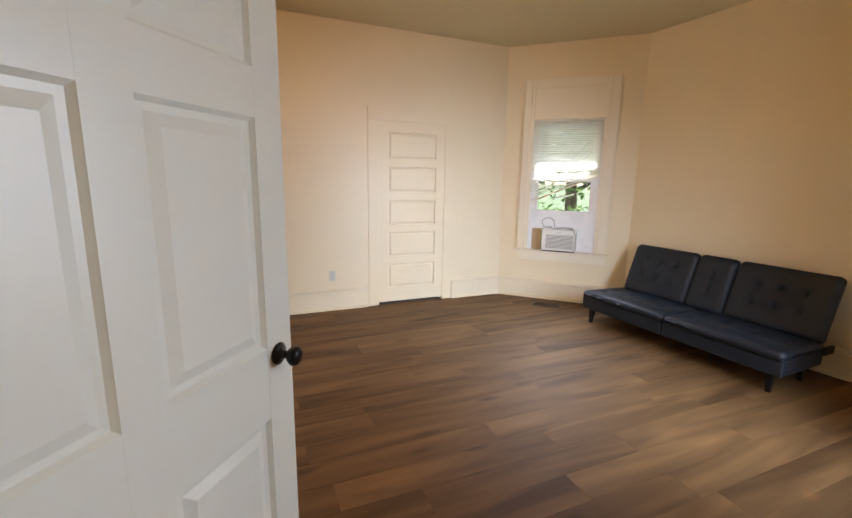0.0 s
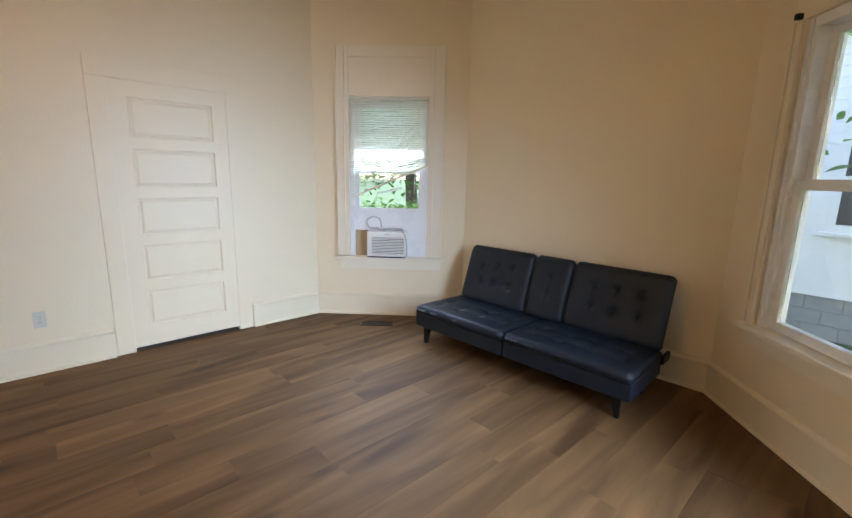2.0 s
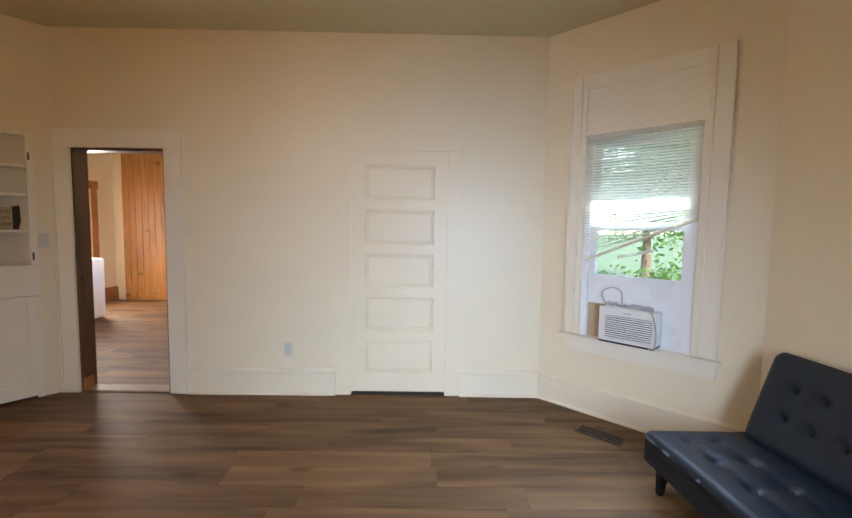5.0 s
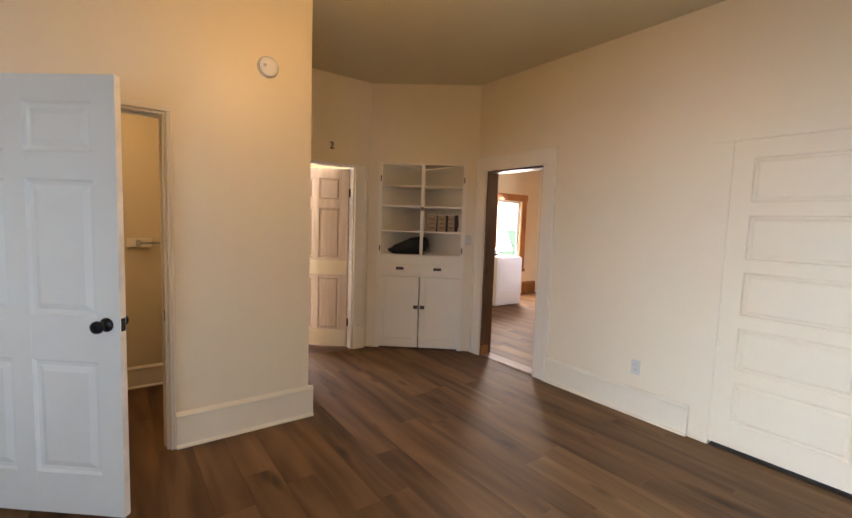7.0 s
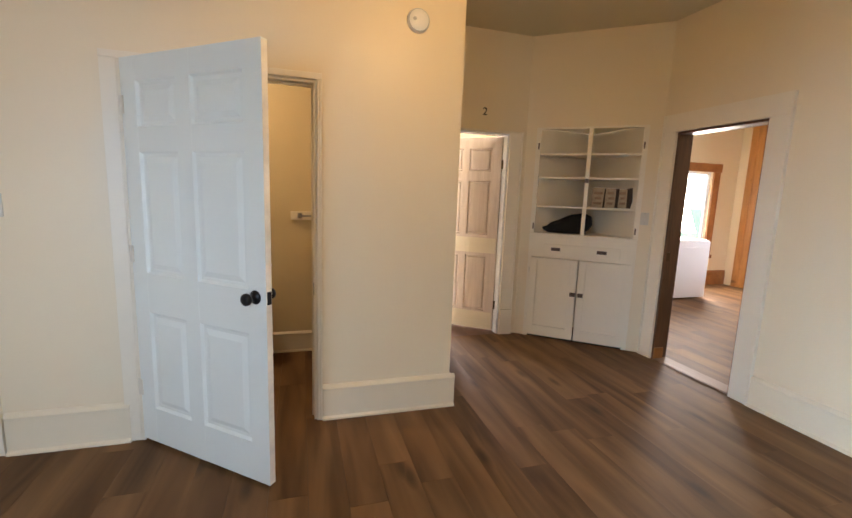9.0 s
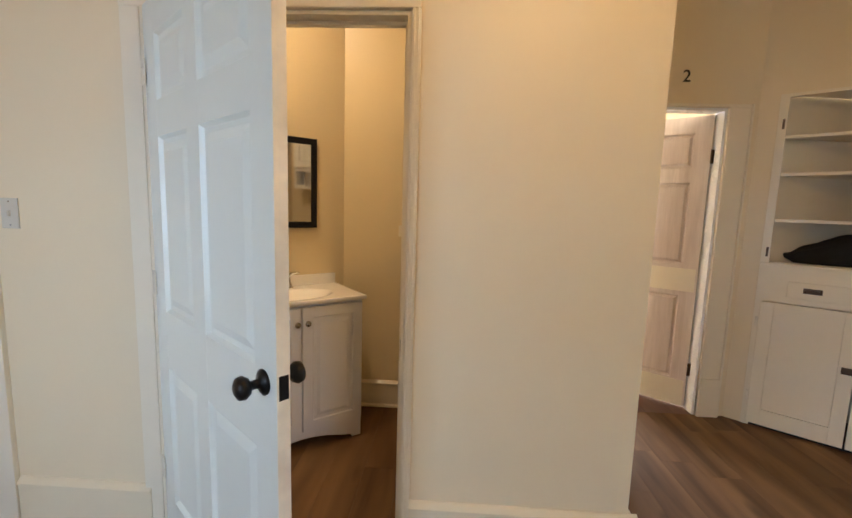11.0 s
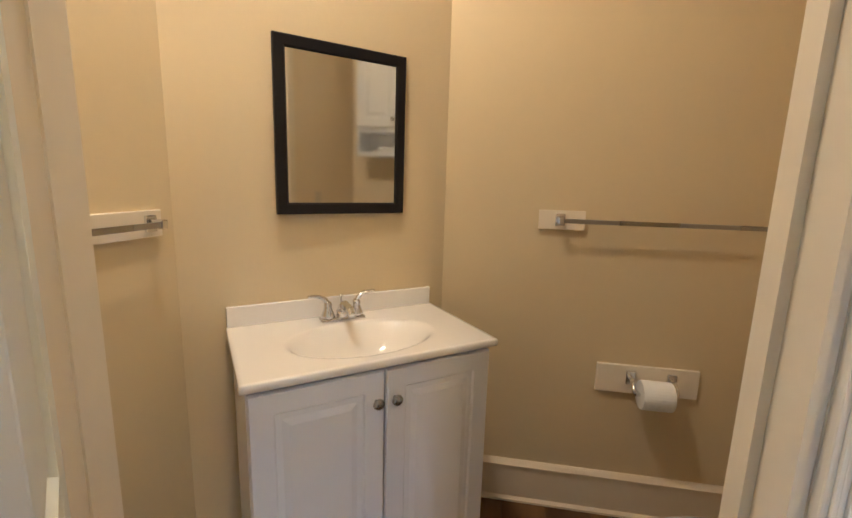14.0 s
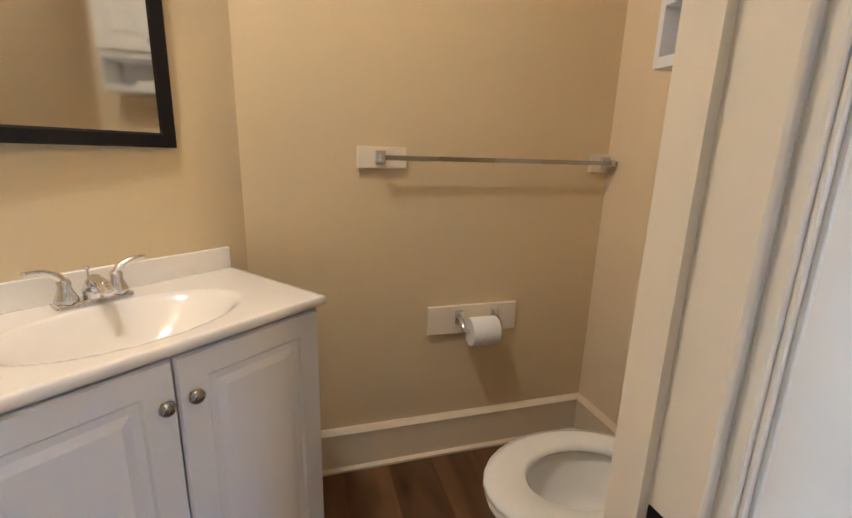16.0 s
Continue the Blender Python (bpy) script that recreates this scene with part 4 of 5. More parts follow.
plate(mN, sN(0.545), 0.386, "wall_outlet", "cream plastic wall outlet above the baseboard", "outlet")
plate(mNW, c(1.137) + 0.0, 1.285, "light_switch", "cream plastic light switch beside the corner cupboard")
plate(mE, 1.998 + 0.405, 1.31, "light_switch", "grey-white plastic light switch on the entry wall")
smoke = thing("smoke_detector", mE @ Matrix.Translation((1.998 - 1.70, 0, 2.44)), "round white plastic smoke detector high on the wall", "smoke detector")
rotx = Matrix.Rotation(-math.pi / 2, 4, 'X')
part("housing", lathe(bmesh.new(), [(0, 0), (0.068, 0), (0.069, 0.006), (0.066, 0.016), (0.055, 0.028), (0.030, 0.036), (0, 0.037)], 32, rotx), PLASTIC, smoke, smooth=True)
part("grille_ring", lathe(bmesh.new(), [(0.062, 0.0185), (0.064, 0.021), (0.060, 0.0255), (0.058, 0.023)], 32, rotx), GREYPLASTIC, smoke, smooth=True)
part("test_button", lathe(bmesh.new(), [(0, 0.0405), (0.010, 0.040), (0.011, 0.033)], 16, rotx @ Matrix.Translation((0.028, 0.0, 0.0))), GREYPLASTIC, smoke)

txt = bpy.data.curves.new("numeral", 'FONT')
txt.body, txt.size, txt.extrude, txt.align_x = "2", 0.105, 0.003, 'CENTER'
num = new("door_number", txt)
num.matrix_world = mW @ Matrix.Translation((PG[1] - 2.742, 0.004, 2.215)) @ Matrix.Rotation(math.pi, 4, 'Z') @ Matrix.Rotation(math.pi / 2, 4, 'X')
txt.materials.append(NUMERAL)
tagged(num, "small dark numeral 2 above the back room door", "door number")

vent = thing("floor_register", frame_on((3.135, 3.405), (2.865, 3.66)) @ Matrix.Translation((0.03, 0.02, 0)), "dark brown metal floor register set in the planks", "floor vent")
bm = bmesh.new()
box(bm, 0, 0, 0.0, 0.32, 0.012, 0.006)
box(bm, 0, 0.118, 0.0, 0.32, 0.13, 0.006)
box(bm, 0, 0.012, 0.0, 0.012, 0.118, 0.006)
box(bm, 0.308, 0.012, 0.0, 0.32, 0.118, 0.006)
part("frame", bm, BRONZE, vent)
# flat near-black sheet paints the duct's shade under the louvres
part("duct_shade", B(0.012, 0.012, 0.0005, 0.308, 0.118, 0.0015), RECESS_SHADE, vent)
for k in range(14):
    part("louvre", B(0.022 + k * 0.0205, 0.014, 0.0016, 0.026 + k * 0.0205, 0.116, 0.0055), BRONZE, vent)
part("centre_bar", B(0.012, 0.062, 0.0018, 0.308, 0.068, 0.0058), BRONZE, vent)

# ceiling lamp of the main room: a bulb on a short cord
lamp_ob = thing("ceiling_light", Matrix.Translation((0.40, 1.71, H)), "small white ceiling lamp hanging on a cord, giving warm light", "ceiling light")
part("canopy", lathe(bmesh.new(), [(0, 0), (0.075, 0), (0.072, -0.018), (0.03, -0.03), (0, -0.031)], 28), PLASTIC, lamp_ob, smooth=True)
part("cord", cyl(bmesh.new(), (0, 0, -0.03), (0, 0, -0.33), 0.004, n=8), PLASTIC, lamp_ob)
part("socket", lathe(bmesh.new(), [(0, -0.33), (0.016, -0.335), (0.020, -0.375), (0.018, -0.40), (0, -0.401)], 18), PLASTIC, lamp_ob, smooth=True)

# ---- air conditioner and blind in the window ----
ac = thing("air_conditioner", mNE @ Matrix.Translation((NE_L - 0.91, -0.22, 0.6125)), "small white window air conditioner with cables piled on top", "air conditioner")
aw = 0.385
part("case", B(0, 0, 0.012, aw, 0.30, 0.262, bevel=0.010, segs=3), PLASTIC, ac)
part("base_gasket", B(0.005, 0.02, 0.0, aw - 0.005, 0.295, 0.012), BLACKWOOD, ac, "black foam strip")
# flat near-black sheet on the case paints the shade between the slats
part("grille_shade", B(0.018, 0.3002, 0.035, aw - 0.05, 0.3015, 0.205), RECESS_SHADE, ac)
for k in range(11):
    part("grille_slat", B(0.018, 0.299, 0.038 + k * 0.0155, aw - 0.05, 0.309, 0.047 + k * 0.0155), PLASTIC, ac)
part("control_strip", B(0.03, 0.300, 0.218, aw - 0.04, 0.3035, 0.248, bevel=0.001), PLASTIC, ac)
part("badge", B(0.16, 0.3036, 0.228, 0.21, 0.3042, 0.236), GREYPLASTIC, ac)
rng = random.Random(3)
cab_ = thing("power_cable", mNE @ Matrix.Translation((NE_L - 0.91, 0.0, 0.875)), "grey-white power cable coiled on the air conditioner", "cable")
for k in range(4):
    pts = [(rng.uniform(0.02, 0.36), rng.uniform(-0.10, 0.06), 0.006 + 0.004 * k + 0.012 * rng.random()) for _ in range(7)]
    pts.sort(key=lambda p: p[0] * (1 if k % 2 else -1))
    part("cable_loop", tube(bmesh.new(), arc_pts(pts, 6), 0.0055, 6), CABLE, cab_, smooth=True)
part("cable_loop", tube(bmesh.new(), arc_pts([(0.36, 0.02, 0.01), (0.40, 0.0, 0.09), (0.34, -0.02, 0.135), (0.27, -0.02, 0.11), (0.25, 0.0, 0.02)], 8), 0.0055, 6), CABLE, cab_, smooth=True)
part("cable_drop", tube(bmesh.new(), arc_pts([(0.06, 0.05, 0.02), (0.01, 0.09, -0.03), (-0.012, 0.095, -0.14), (-0.006, 0.09, -0.235), (0.03, 0.09, -0.25)], 8), 0.0055, 6), CABLE, cab_, smooth=True)
part("plug", B(0.05, 0.0, 0.005, 0.09, 0.03, 0.03, bevel=0.005), CABLE, cab_)

blind = thing("window_blind", mNE @ Matrix.Translation((0, 0.022, 0)), "broken white mini blind with a sagging bottom rail", "blind")
part("head_rail", B(a0 + 0.004, -0.028, 2.118, a1 - 0.002, 0.004, 2.148, bevel=0.002), BLIND, blind)


def slat(xa, za, xb, zb, y, w=0.024, pitch=18):
    bm = bmesh.new()
    a, b = Vector((xa, y, za)), Vector((xb, y, zb))
    d = (b - a).normalized()
    up = Vector((0, math.cos(radians(pitch)), -math.sin(radians(pitch))))
    nn = d.cross(up).normalized()
    rows_ = []
    for f, bow in ((-0.5, 0.0), (0.0, 0.0018), (0.5, 0.0)):
        rows_.append([bm.verts.new(q + up * f * w + nn * bow) for q in (a, a.lerp(b, 0.5) + Vector((0, 0, -0.002)), b)])
    low = [[bm.verts.new(v.co - nn * 0.0007) for v in r] for r in rows_]
    for g in (rows_, low):
        for r0, r1 in zip(g, g[1:]):
            for k in range(2):
                bm.faces.new((r0[k], r0[k + 1], r1[k + 1], r1[k]))
    for k in range(2):
        bm.faces.new((rows_[0][k], low[0][k], low[0][k + 1], rows_[0][k + 1]))
        bm.faces.new((rows_[2][k], rows_[2][k + 1], low[2][k + 1], low[2][k]))
    part("slat", bm, BLIND, blind)


rb = random.Random(7)
for k in range(26):
    z = 2.108 - k * 0.0205
    slat(a0 + 0.008, z, a1 - 0.006, z + rb.uniform(-0.001, 0.001), -0.012, pitch=54 + rb.uniform(-4, 4))
for k in range(17):
    f = (k + 0.6) / 17
    zl = 1.592 + (1.235 - 1.592) * f          # window's far side, where the blind sags
    zr = 1.592 + (1.535 - 1.592) * f
    slat(a0 + 0.010 + 0.05 * (k % 3 == 2), zr, a1 - 0.012, zl, -0.012, pitch=16 + rb.uniform(-7, 7))
rail = bmesh.new()
tube(rail, [(a0 + 0.002, -0.005, 1.522), ((a0 + a1) / 2, -0.003, 1.362), (a1 - 0.03, -0.005, 1.205)], 0.011, 8)
part("bottom_rail", rail, TRIM, blind, "sagging cream bottom rail")
for sa, za, sb, zb in ((0.80, 1.70, 0.99, 1.90), (0.825, 1.655, 1.00, 1.83), (0.86, 1.64, 1.03, 1.80), (0.99, 1.84, 1.09, 1.76), (0.62, 1.245, 0.86, 1.30), (0.985, 1.255, 0.99, 1.575)):
    slat(c(0) + NE_L - NW_L - sa, za, c(0) + NE_L - NW_L - sb + 0.001, zb, 0.006, pitch=60)
for s in (a0 + 0.12, (a0 + a1) / 2, a1 - 0.12):
    part("ladder_cord", cyl(bmesh.new(), (s, 0.0015, 1.40), (s, 0.0015, 2.12), 0.0009, n=5), BLIND, blind)


# ---- bathroom ----
V0, V1 = (-2.03, 0.576), (-1.45, -0.161)
mV = frame_on(V0, V1)
va, vb, ZT, VD = 0.066, 0.811, 0.865, 0.455
van = thing("bathroom_vanity", mV, "white two-door bathroom vanity cabinet with an arched toe board", "vanity cabinet")
bm = bmesh.new()
ca, cb, cd = va + 0.012, vb - 0.012, 0.425
box(bm, ca, 0.012, 0.10, ca + 0.016, cd, ZT - 0.030)
box(bm, cb - 0.016, 0.012, 0.10, cb, cd, ZT - 0.030)
box(bm, ca + 0.016, 0.012, 0.12, cb - 0.016, cd - 0.002, 0.136)
box(bm, ca + 0.016, cd - 0.018, ZT - 0.075, cb - 0.016, cd, ZT - 0.030)
box(bm, ca + 0.016, 0.012, 0.136, cb - 0.016, 0.020, ZT - 0.035)
part("body", bm, THERMO, van)
for x in (ca, cb - 0.016):
    part("side_foot", B(x, 0.012, 0.0, x + 0.016, cd - 0.02, 0.10), THERMO, van)
arch = [(ca, 0.0), (ca + 0.055, 0.0), (ca + 0.062, 0.018), (ca + 0.10, 0.024)]
n = 14
mid_ = (ca + cb) / 2
span = cb - ca - 0.20
arch += [(ca + 0.10 + span * i / n, 0.024 + 0.048 * math.sin(math.pi * i / n)) for i in range(1, n)]
arch += [(cb - 0.10, 0.024), (cb - 0.062, 0.018), (cb - 0.055, 0.0), (cb, 0.0), (cb, 0.115), (ca, 0.115)]
bm = bmesh.new()
f0 = [bm.verts.new((x, cd - 0.016, z)) for x, z in arch]
f1 = [bm.verts.new((x, cd + 0.002, z)) for x, z in arch]
bm.faces.new(f0[::-1])
bm.faces.new(f1)
for i in range(len(arch)):
    j = (i + 1) % len(arch)
    bm.faces.new((f0[i], f0[j], f1[j], f1[i]))
part("toe_board", bm, THERMO, van, "white arched toe board")


def raised_door(parent, d0, d1, z0, z1, y, kx, kz):
    leaf = part("cabinet_door", B(d0, y, z0, d1, y + 0.012, z1, bevel=0.002), THERMO, parent)
    bm = bmesh.new()
    fw = 0.058
    loops = []
    for inset, h in ((0, 0.012), (0.004, 0.019), (fw, 0.019), (fw + 0.006, 0.013), (fw + 0.022, 0.013), (fw + 0.040, 0.019)):
        loops.append([bm.verts.new((x, y + h, z)) for x, z in ((d0 + inset, z0 + inset), (d1 - inset, z0 + inset), (d1 - inset, z1 - inset), (d0 + inset, z1 - inset))])
    for a, b in zip(loops, loops[1:]):
        for k in range(4):
            bm.faces.new((a[k], a[(k + 1) % 4], b[(k + 1) % 4], b[k]))
    bm.faces.new(loops[-1])
    part("raised_panel", bm, THERMO, leaf)
    part("knob", lathe(bmesh.new(), [(0.0055, 0), (0.0055, 0.010), (0.012, 0.013), (0.0165, 0.019), (0.015, 0.025), (0.009, 0.029), (0, 0.030)], 20, Matrix.Translation((kx, y + 0.019, kz)) @ Matrix.Rotation(-math.pi / 2, 4, 'X')), NICKEL, leaf, "round brushed nickel knob", smooth=True)
    return leaf


vm = (ca + cb) / 2
raised_door(van, ca + 0.002, vm - 0.002, 0.118, ZT - 0.038, cd, vm - 0.028, ZT - 0.125)
raised_door(van, vm + 0.002, cb - 0.002, 0.118, ZT - 0.038, cd, vm + 0.028, ZT - 0.125)

top = thing("vanity_top", mV, "white cultured marble vanity top with a moulded oval basin", "sink")
bm = bmesh.new()
nx, ny = 64, 44
cx, cy, rx, ry = vm, 0.265, 0.215, 0.135


def basin(x, y):
    """Depth below the deck: a soft rim that runs into a rounded bowl."""
    r = math.hypot((x - cx) / rx, (y - cy) / ry) / 1.10
    return 0.0 if r >= 1 else -0.115 * (1 - r ** 2.6) ** 1.35


g = [[bm.verts.new((va + (vb - va) * i / nx, 0.016 + (VD - 0.016) * j / ny, ZT + basin(va + (vb - va) * i / nx, 0.016 + (VD - 0.016) * j / ny))) for j in range(ny + 1)] for i in range(nx + 1)]
for i in range(nx):
    for j in range(ny):
        bm.faces.new((g[i][j], g[i + 1][j], g[i + 1][j + 1], g[i][j + 1]))
rim = [g[i][0] for i in range(nx + 1)] + [g[nx][j] for j in range(1, ny + 1)] + [g[i][ny] for i in range(nx - 1, -1, -1)] + [g[0][j] for j in range(ny - 1, 0, -1)]
prev = rim
for grow, dz in ((0.003, -0.004), (0.003, -0.020), (0.0, -0.024)):
    ring = []
    for v in rim:
        x = v.co.x + (grow if v.co.x > vb - 1e-4 else -grow if v.co.x < va + 1e-4 else 0)
        y = v.co.y + (grow if v.co.y > VD - 1e-4 else 0)
        ring.append(bm.verts.new((x, y, ZT + dz)))
    for k in range(len(rim)):
        bm.faces.new((prev[k], ring[k], ring[(k + 1) % len(rim)], prev[(k + 1) % len(rim)]))
    prev = ring
part("basin_top", bm, CULTURED, top, smooth=True)
part("backsplash", B(va, 0.001, ZT - 0.02, vb, 0.016, ZT + 0.066, bevel=0.004, segs=3), CULTURED, top)
part("drain", lathe(bmesh.new(), [(0, 0.003), (0.020, 0.003), (0.022, 0.0), (0.022, -0.004)], 20, Matrix.Translation((cx, cy, ZT - 0.1150))), CHROME, top, "chrome drain")

fau = thing("faucet", mV @ Matrix.Translation((0.448, 0.078, ZT)), "chrome centre-set faucet with two lever handles", "faucet")
bm = bmesh.new()
box(bm, -0.078, -0.024, 0.0, 0.078, 0.024, 0.014, bevel=0.010, segs=4)
part("base_plate", bm, CHROME, fau, smooth=True)
for sx in (-1, 1):
    part("handle_body", lathe(bmesh.new(), [(0.024, 0.010), (0.023, 0.022), (0.017, 0.036), (0.013, 0.050), (0.0145, 0.060), (0.010, 0.068), (0, 0.070)], 20, Matrix.Translation((sx * 0.051, 0, 0))), CHROME, fau, smooth=True)
    part("lever", tube(bmesh.new(), arc_pts([(sx * 0.051, 0, 0.060), (sx * 0.062, 0.0, 0.078), (sx * 0.085, 0.002, 0.090), (sx * 0.118, 0.004, 0.093)], 6), [0.009] * 8 + [0.0075] * 6 + [0.006] * 4 + [0.005], 10), CHROME, fau, smooth=True)
part("spout", tube(bmesh.new(), arc_pts([(0, 0, 0.012), (0, 0.006, 0.040), (0, 0.035, 0.058), (0, 0.080, 0.056), (0, 0.108, 0.042)], 6), [0.022] * 5 + [0.018] * 7 + [0.014] * 8 + [0.012] * 4 + [0.011], 14), CHROME, fau, smooth=True)
part("lift_rod", lathe(bmesh.new(), [(0.003, 0.03), (0.003, 0.075), (0.007, 0.080), (0.006, 0.086), (0, 0.088)], 12, Matrix.Translation((0, -0.016, 0))), CHROME, fau, smooth=True)

# hung by one corner: its far edge stands off the wall and its top leans forward
mir = thing("wall_mirror", mV @ Matrix.Translation((0.192, 0, 1.225)) @ Matrix.Rotation(radians(2.7), 4, 'Z') @ Matrix.Rotation(radians(-0.6), 4, 'X') @ Matrix.Translation((-0.192, 0, -1.225)), "rectangular mirror in a wide black frame", "mirror")
ma, mb, mz0, mz1, fw = 0.194, 0.648, 1.229, 1.774, 0.038
bm = bmesh.new()
loops = []
for inset, y in ((0, 0.002), (0, 0.018), (0.004, 0.022), (fw - 0.006, 0.020), (fw, 0.012)):
    loops.append([bm.verts.new((x, y, z)) for x, z in ((ma + inset, mz0 + inset), (mb - inset, mz0 + inset), (mb - inset, mz1 - inset), (ma + inset, mz1 - inset))])
for a, b in zip(loops, loops[1:]):
    for k in range(4):
        bm.faces.new((a[k], a[(k + 1) % 4], b[(k + 1) % 4], b[k]))
part("frame", bm, BLACKWOOD, mir)
part("mirror_glass", B(ma + fw - 0.004, 0.004, mz0 + fw - 0.004, mb - fw + 0.004, 0.0125, mz1 - fw + 0.004), MIRROR, mir)


def towel_bar(m, plates, posts, z, x_end, label):
    ob = thing("towel_bar", m, label, "towel bar")
    for a, b in plates:
        part("mounting_board", B(a, 0, z - 0.036, b, 0.018, z + 0.036, bevel=0.002), TRIM, ob, "white painted mounting board")
    for x in posts:
        p = part("post", B(x - 0.018, 0.018, z - 0.022, x + 0.018, 0.026, z + 0.024, bevel=0.003), CHROME, ob)
        part("arm", B(x - 0.009, 0.026, z - 0.012, x + 0.009, 0.068, z + 0.014, bevel=0.003), CHROME, p)
    part("bar", B(x_end[0], 0.054, z - 0.008, x_end[1], 0.062, z + 0.008, bevel=0.001), NICKEL, ob)
    return ob


mBW = frame_on((-2.03, 1.953), (-2.03, 0.576))
towel_bar(mBW, [(1.953 - 1.112, 1.953 - 0.943), (0.002, 1.953 - 1.862)], (1.953 - 1.020, 0.03), 1.217, (0.004, 1.953 - 1.018), "chrome towel bar on two white boards")
mBS = frame_on((-1.45, -0.161), (-0.895, -0.161))
towel_bar(mBS, [(0.062, 0.47)], (0.105, 0.43), 1.211, (0.09, 0.45), "short chrome towel bar on white boards beside the vanity")

tp = thing("toilet_paper_holder", mBW, "chrome toilet paper holder on a white painted board", "paper holder")
q0, q1 = 1.953 - 1.583, 1.953 - 1.209
part("mounting_board", B(q0, 0, 0.544, q1, 0.016, 0.658, bevel=0.002), TRIM, tp, "white painted board")
rc = 1.953 - 1.41
for x in (rc - 0.075, rc + 0.075):
    part("arm", tube(bmesh.new(), arc_pts([(x, 0.016, 0.605), (x, 0.045, 0.612), (x, 0.075, 0.590), (x * 0.9 + rc * 0.1, 0.085, 0.575)], 5), 0.010, 8), CHROME, tp, smooth=True)
    part("base", B(x - 0.017, 0.016, 0.585, x + 0.017, 0.024, 0.640, bevel=0.003), CHROME, tp)
part("spindle", cyl(bmesh.new(), (rc - 0.07, 0.082, 0.575), (rc + 0.07, 0.082, 0.575), 0.008, n=12), CHROME, tp)
roll = thing("toilet_paper_roll", mBW @ Matrix.Translation((rc, 0.082, 0.575)), "part-used white toilet paper roll on its holder", "toilet paper")
rot = Matrix.Rotation(math.pi / 2, 4, 'Y')
part("paper", lathe(bmesh.new(), [(0.021, -0.055), (0.053, -0.055), (0.055, -0.05), (0.055, 0.05), (0.053, 0.055), (0.021, 0.055)], 32, rot), PAPER, roll, smooth=False)
part("core", lathe(bmesh.new(), [(0.018, -0.054), (0.0205, -0.054), (0.0205, 0.054), (0.018, 0.054), (0.018, -0.054)], 24, rot), CARD, roll, "tan cardboard core")

# toilet, its tank to the north wall
TX, TY = -1.34, 1.953
toi = thing("toilet", Matrix.Translation((TX, TY, 0)) @ Matrix.Rotation(math.pi, 4, 'Z'), "white porcelain toilet with the lid raised", "toilet")


def oval(w, y0, y1, z, k=28, e=1.0):
    """An egg-shaped ring, rounder at its front, y1."""
    out = []
    for i in range(k):
        a = 2 * math.pi * i / k
        y = (y0 + y1) / 2 + (y1 - y0) / 2 * math.sin(a)
        x = w / 2 * math.copysign(abs(math.cos(a)) ** e, math.cos(a))
        out.append((x, y, z))
    return out


def rings_mesh(rings, cap=(True, True)):
    bm = bmesh.new()
    vs = [[bm.verts.new(p) for p in r] for r in rings]
    k = len(vs[0])
    for a, b in zip(vs, vs[1:]):
        for i in range(k):
            bm.faces.new((a[i], a[(i + 1) % k], b[(i + 1) % k], b[i]))
    if cap[0]:
        bm.faces.new(vs[0][::-1])
    if cap[1]:
        bm.faces.new(vs[-1])
    return bm


part("bowl", rings_mesh([oval(0.22, 0.16, 0.56, 0.0), oval(0.23, 0.15, 0.58, 0.03), oval(0.20, 0.16, 0.55, 0.12), oval(0.24, 0.18, 0.60, 0.20), oval(0.33, 0.22, 0.72, 0.31), oval(0.365, 0.25, 0.775, 0.375), oval(0.37, 0.25, 0.78, 0.395), oval(0.34, 0.27, 0.76, 0.400), oval(0.25, 0.33, 0.69, 0.398), oval(0.24, 0.34, 0.68, 0.36), oval(0.20, 0.38, 0.62, 0.28), oval(0.12, 0.42, 0.55, 0.22)]), PORCELAIN, toi, smooth=True)
part("seat", rings_mesh([oval(0.355, 0.27, 0.775, 0.402), oval(0.375, 0.262, 0.785, 0.412), oval(0.37, 0.264, 0.782, 0.424), oval(0.33, 0.29, 0.755, 0.430), oval(0.235, 0.345, 0.675, 0.426), oval(0.215, 0.355, 0.662, 0.412), oval(0.22, 0.352, 0.666, 0.402), oval(0.355, 0.27, 0.775, 0.402)], (False, False)), PORCELAIN, toi, "white toilet seat", smooth=True)
lid = rings_mesh([oval(0.36, 0.0, 0.47, 0.0), oval(0.375, -0.005, 0.478, 0.008), oval(0.365, 0.0, 0.472, 0.018), oval(0.30, 0.03, 0.44, 0.022)])
part("lid", lid, PORCELAIN, toi, "white toilet lid standing up", smooth=True, at=Matrix.Translation((0, 0.255, 0.425)) @ Matrix.Rotation(radians(97), 4, 'X'))
for x in (-0.075, 0.075):
    part("hinge", B(x - 0.018, 0.225, 0.402, x + 0.018, 0.27, 0.432, bevel=0.006), PORCELAIN, toi)
part("tank", B(-0.215, 0.015, 0.36, 0.215, 0.205, 0.70, bevel=0.025, segs=4), PORCELAIN, toi, smooth=True)
part("tank_lid", B(-0.225, 0.010, 0.70, 0.225, 0.215, 0.735, bevel=0.012, segs=3), PORCELAIN, toi, smooth=True)
part("flush_lever", tube(bmesh.new(), [(0.15, 0.205, 0.65), (0.15, 0.222, 0.65), (0.12, 0.226, 0.648), (0.08, 0.226, 0.640)], 0.007), CHROME, toi, "chrome flush lever", smooth=True)

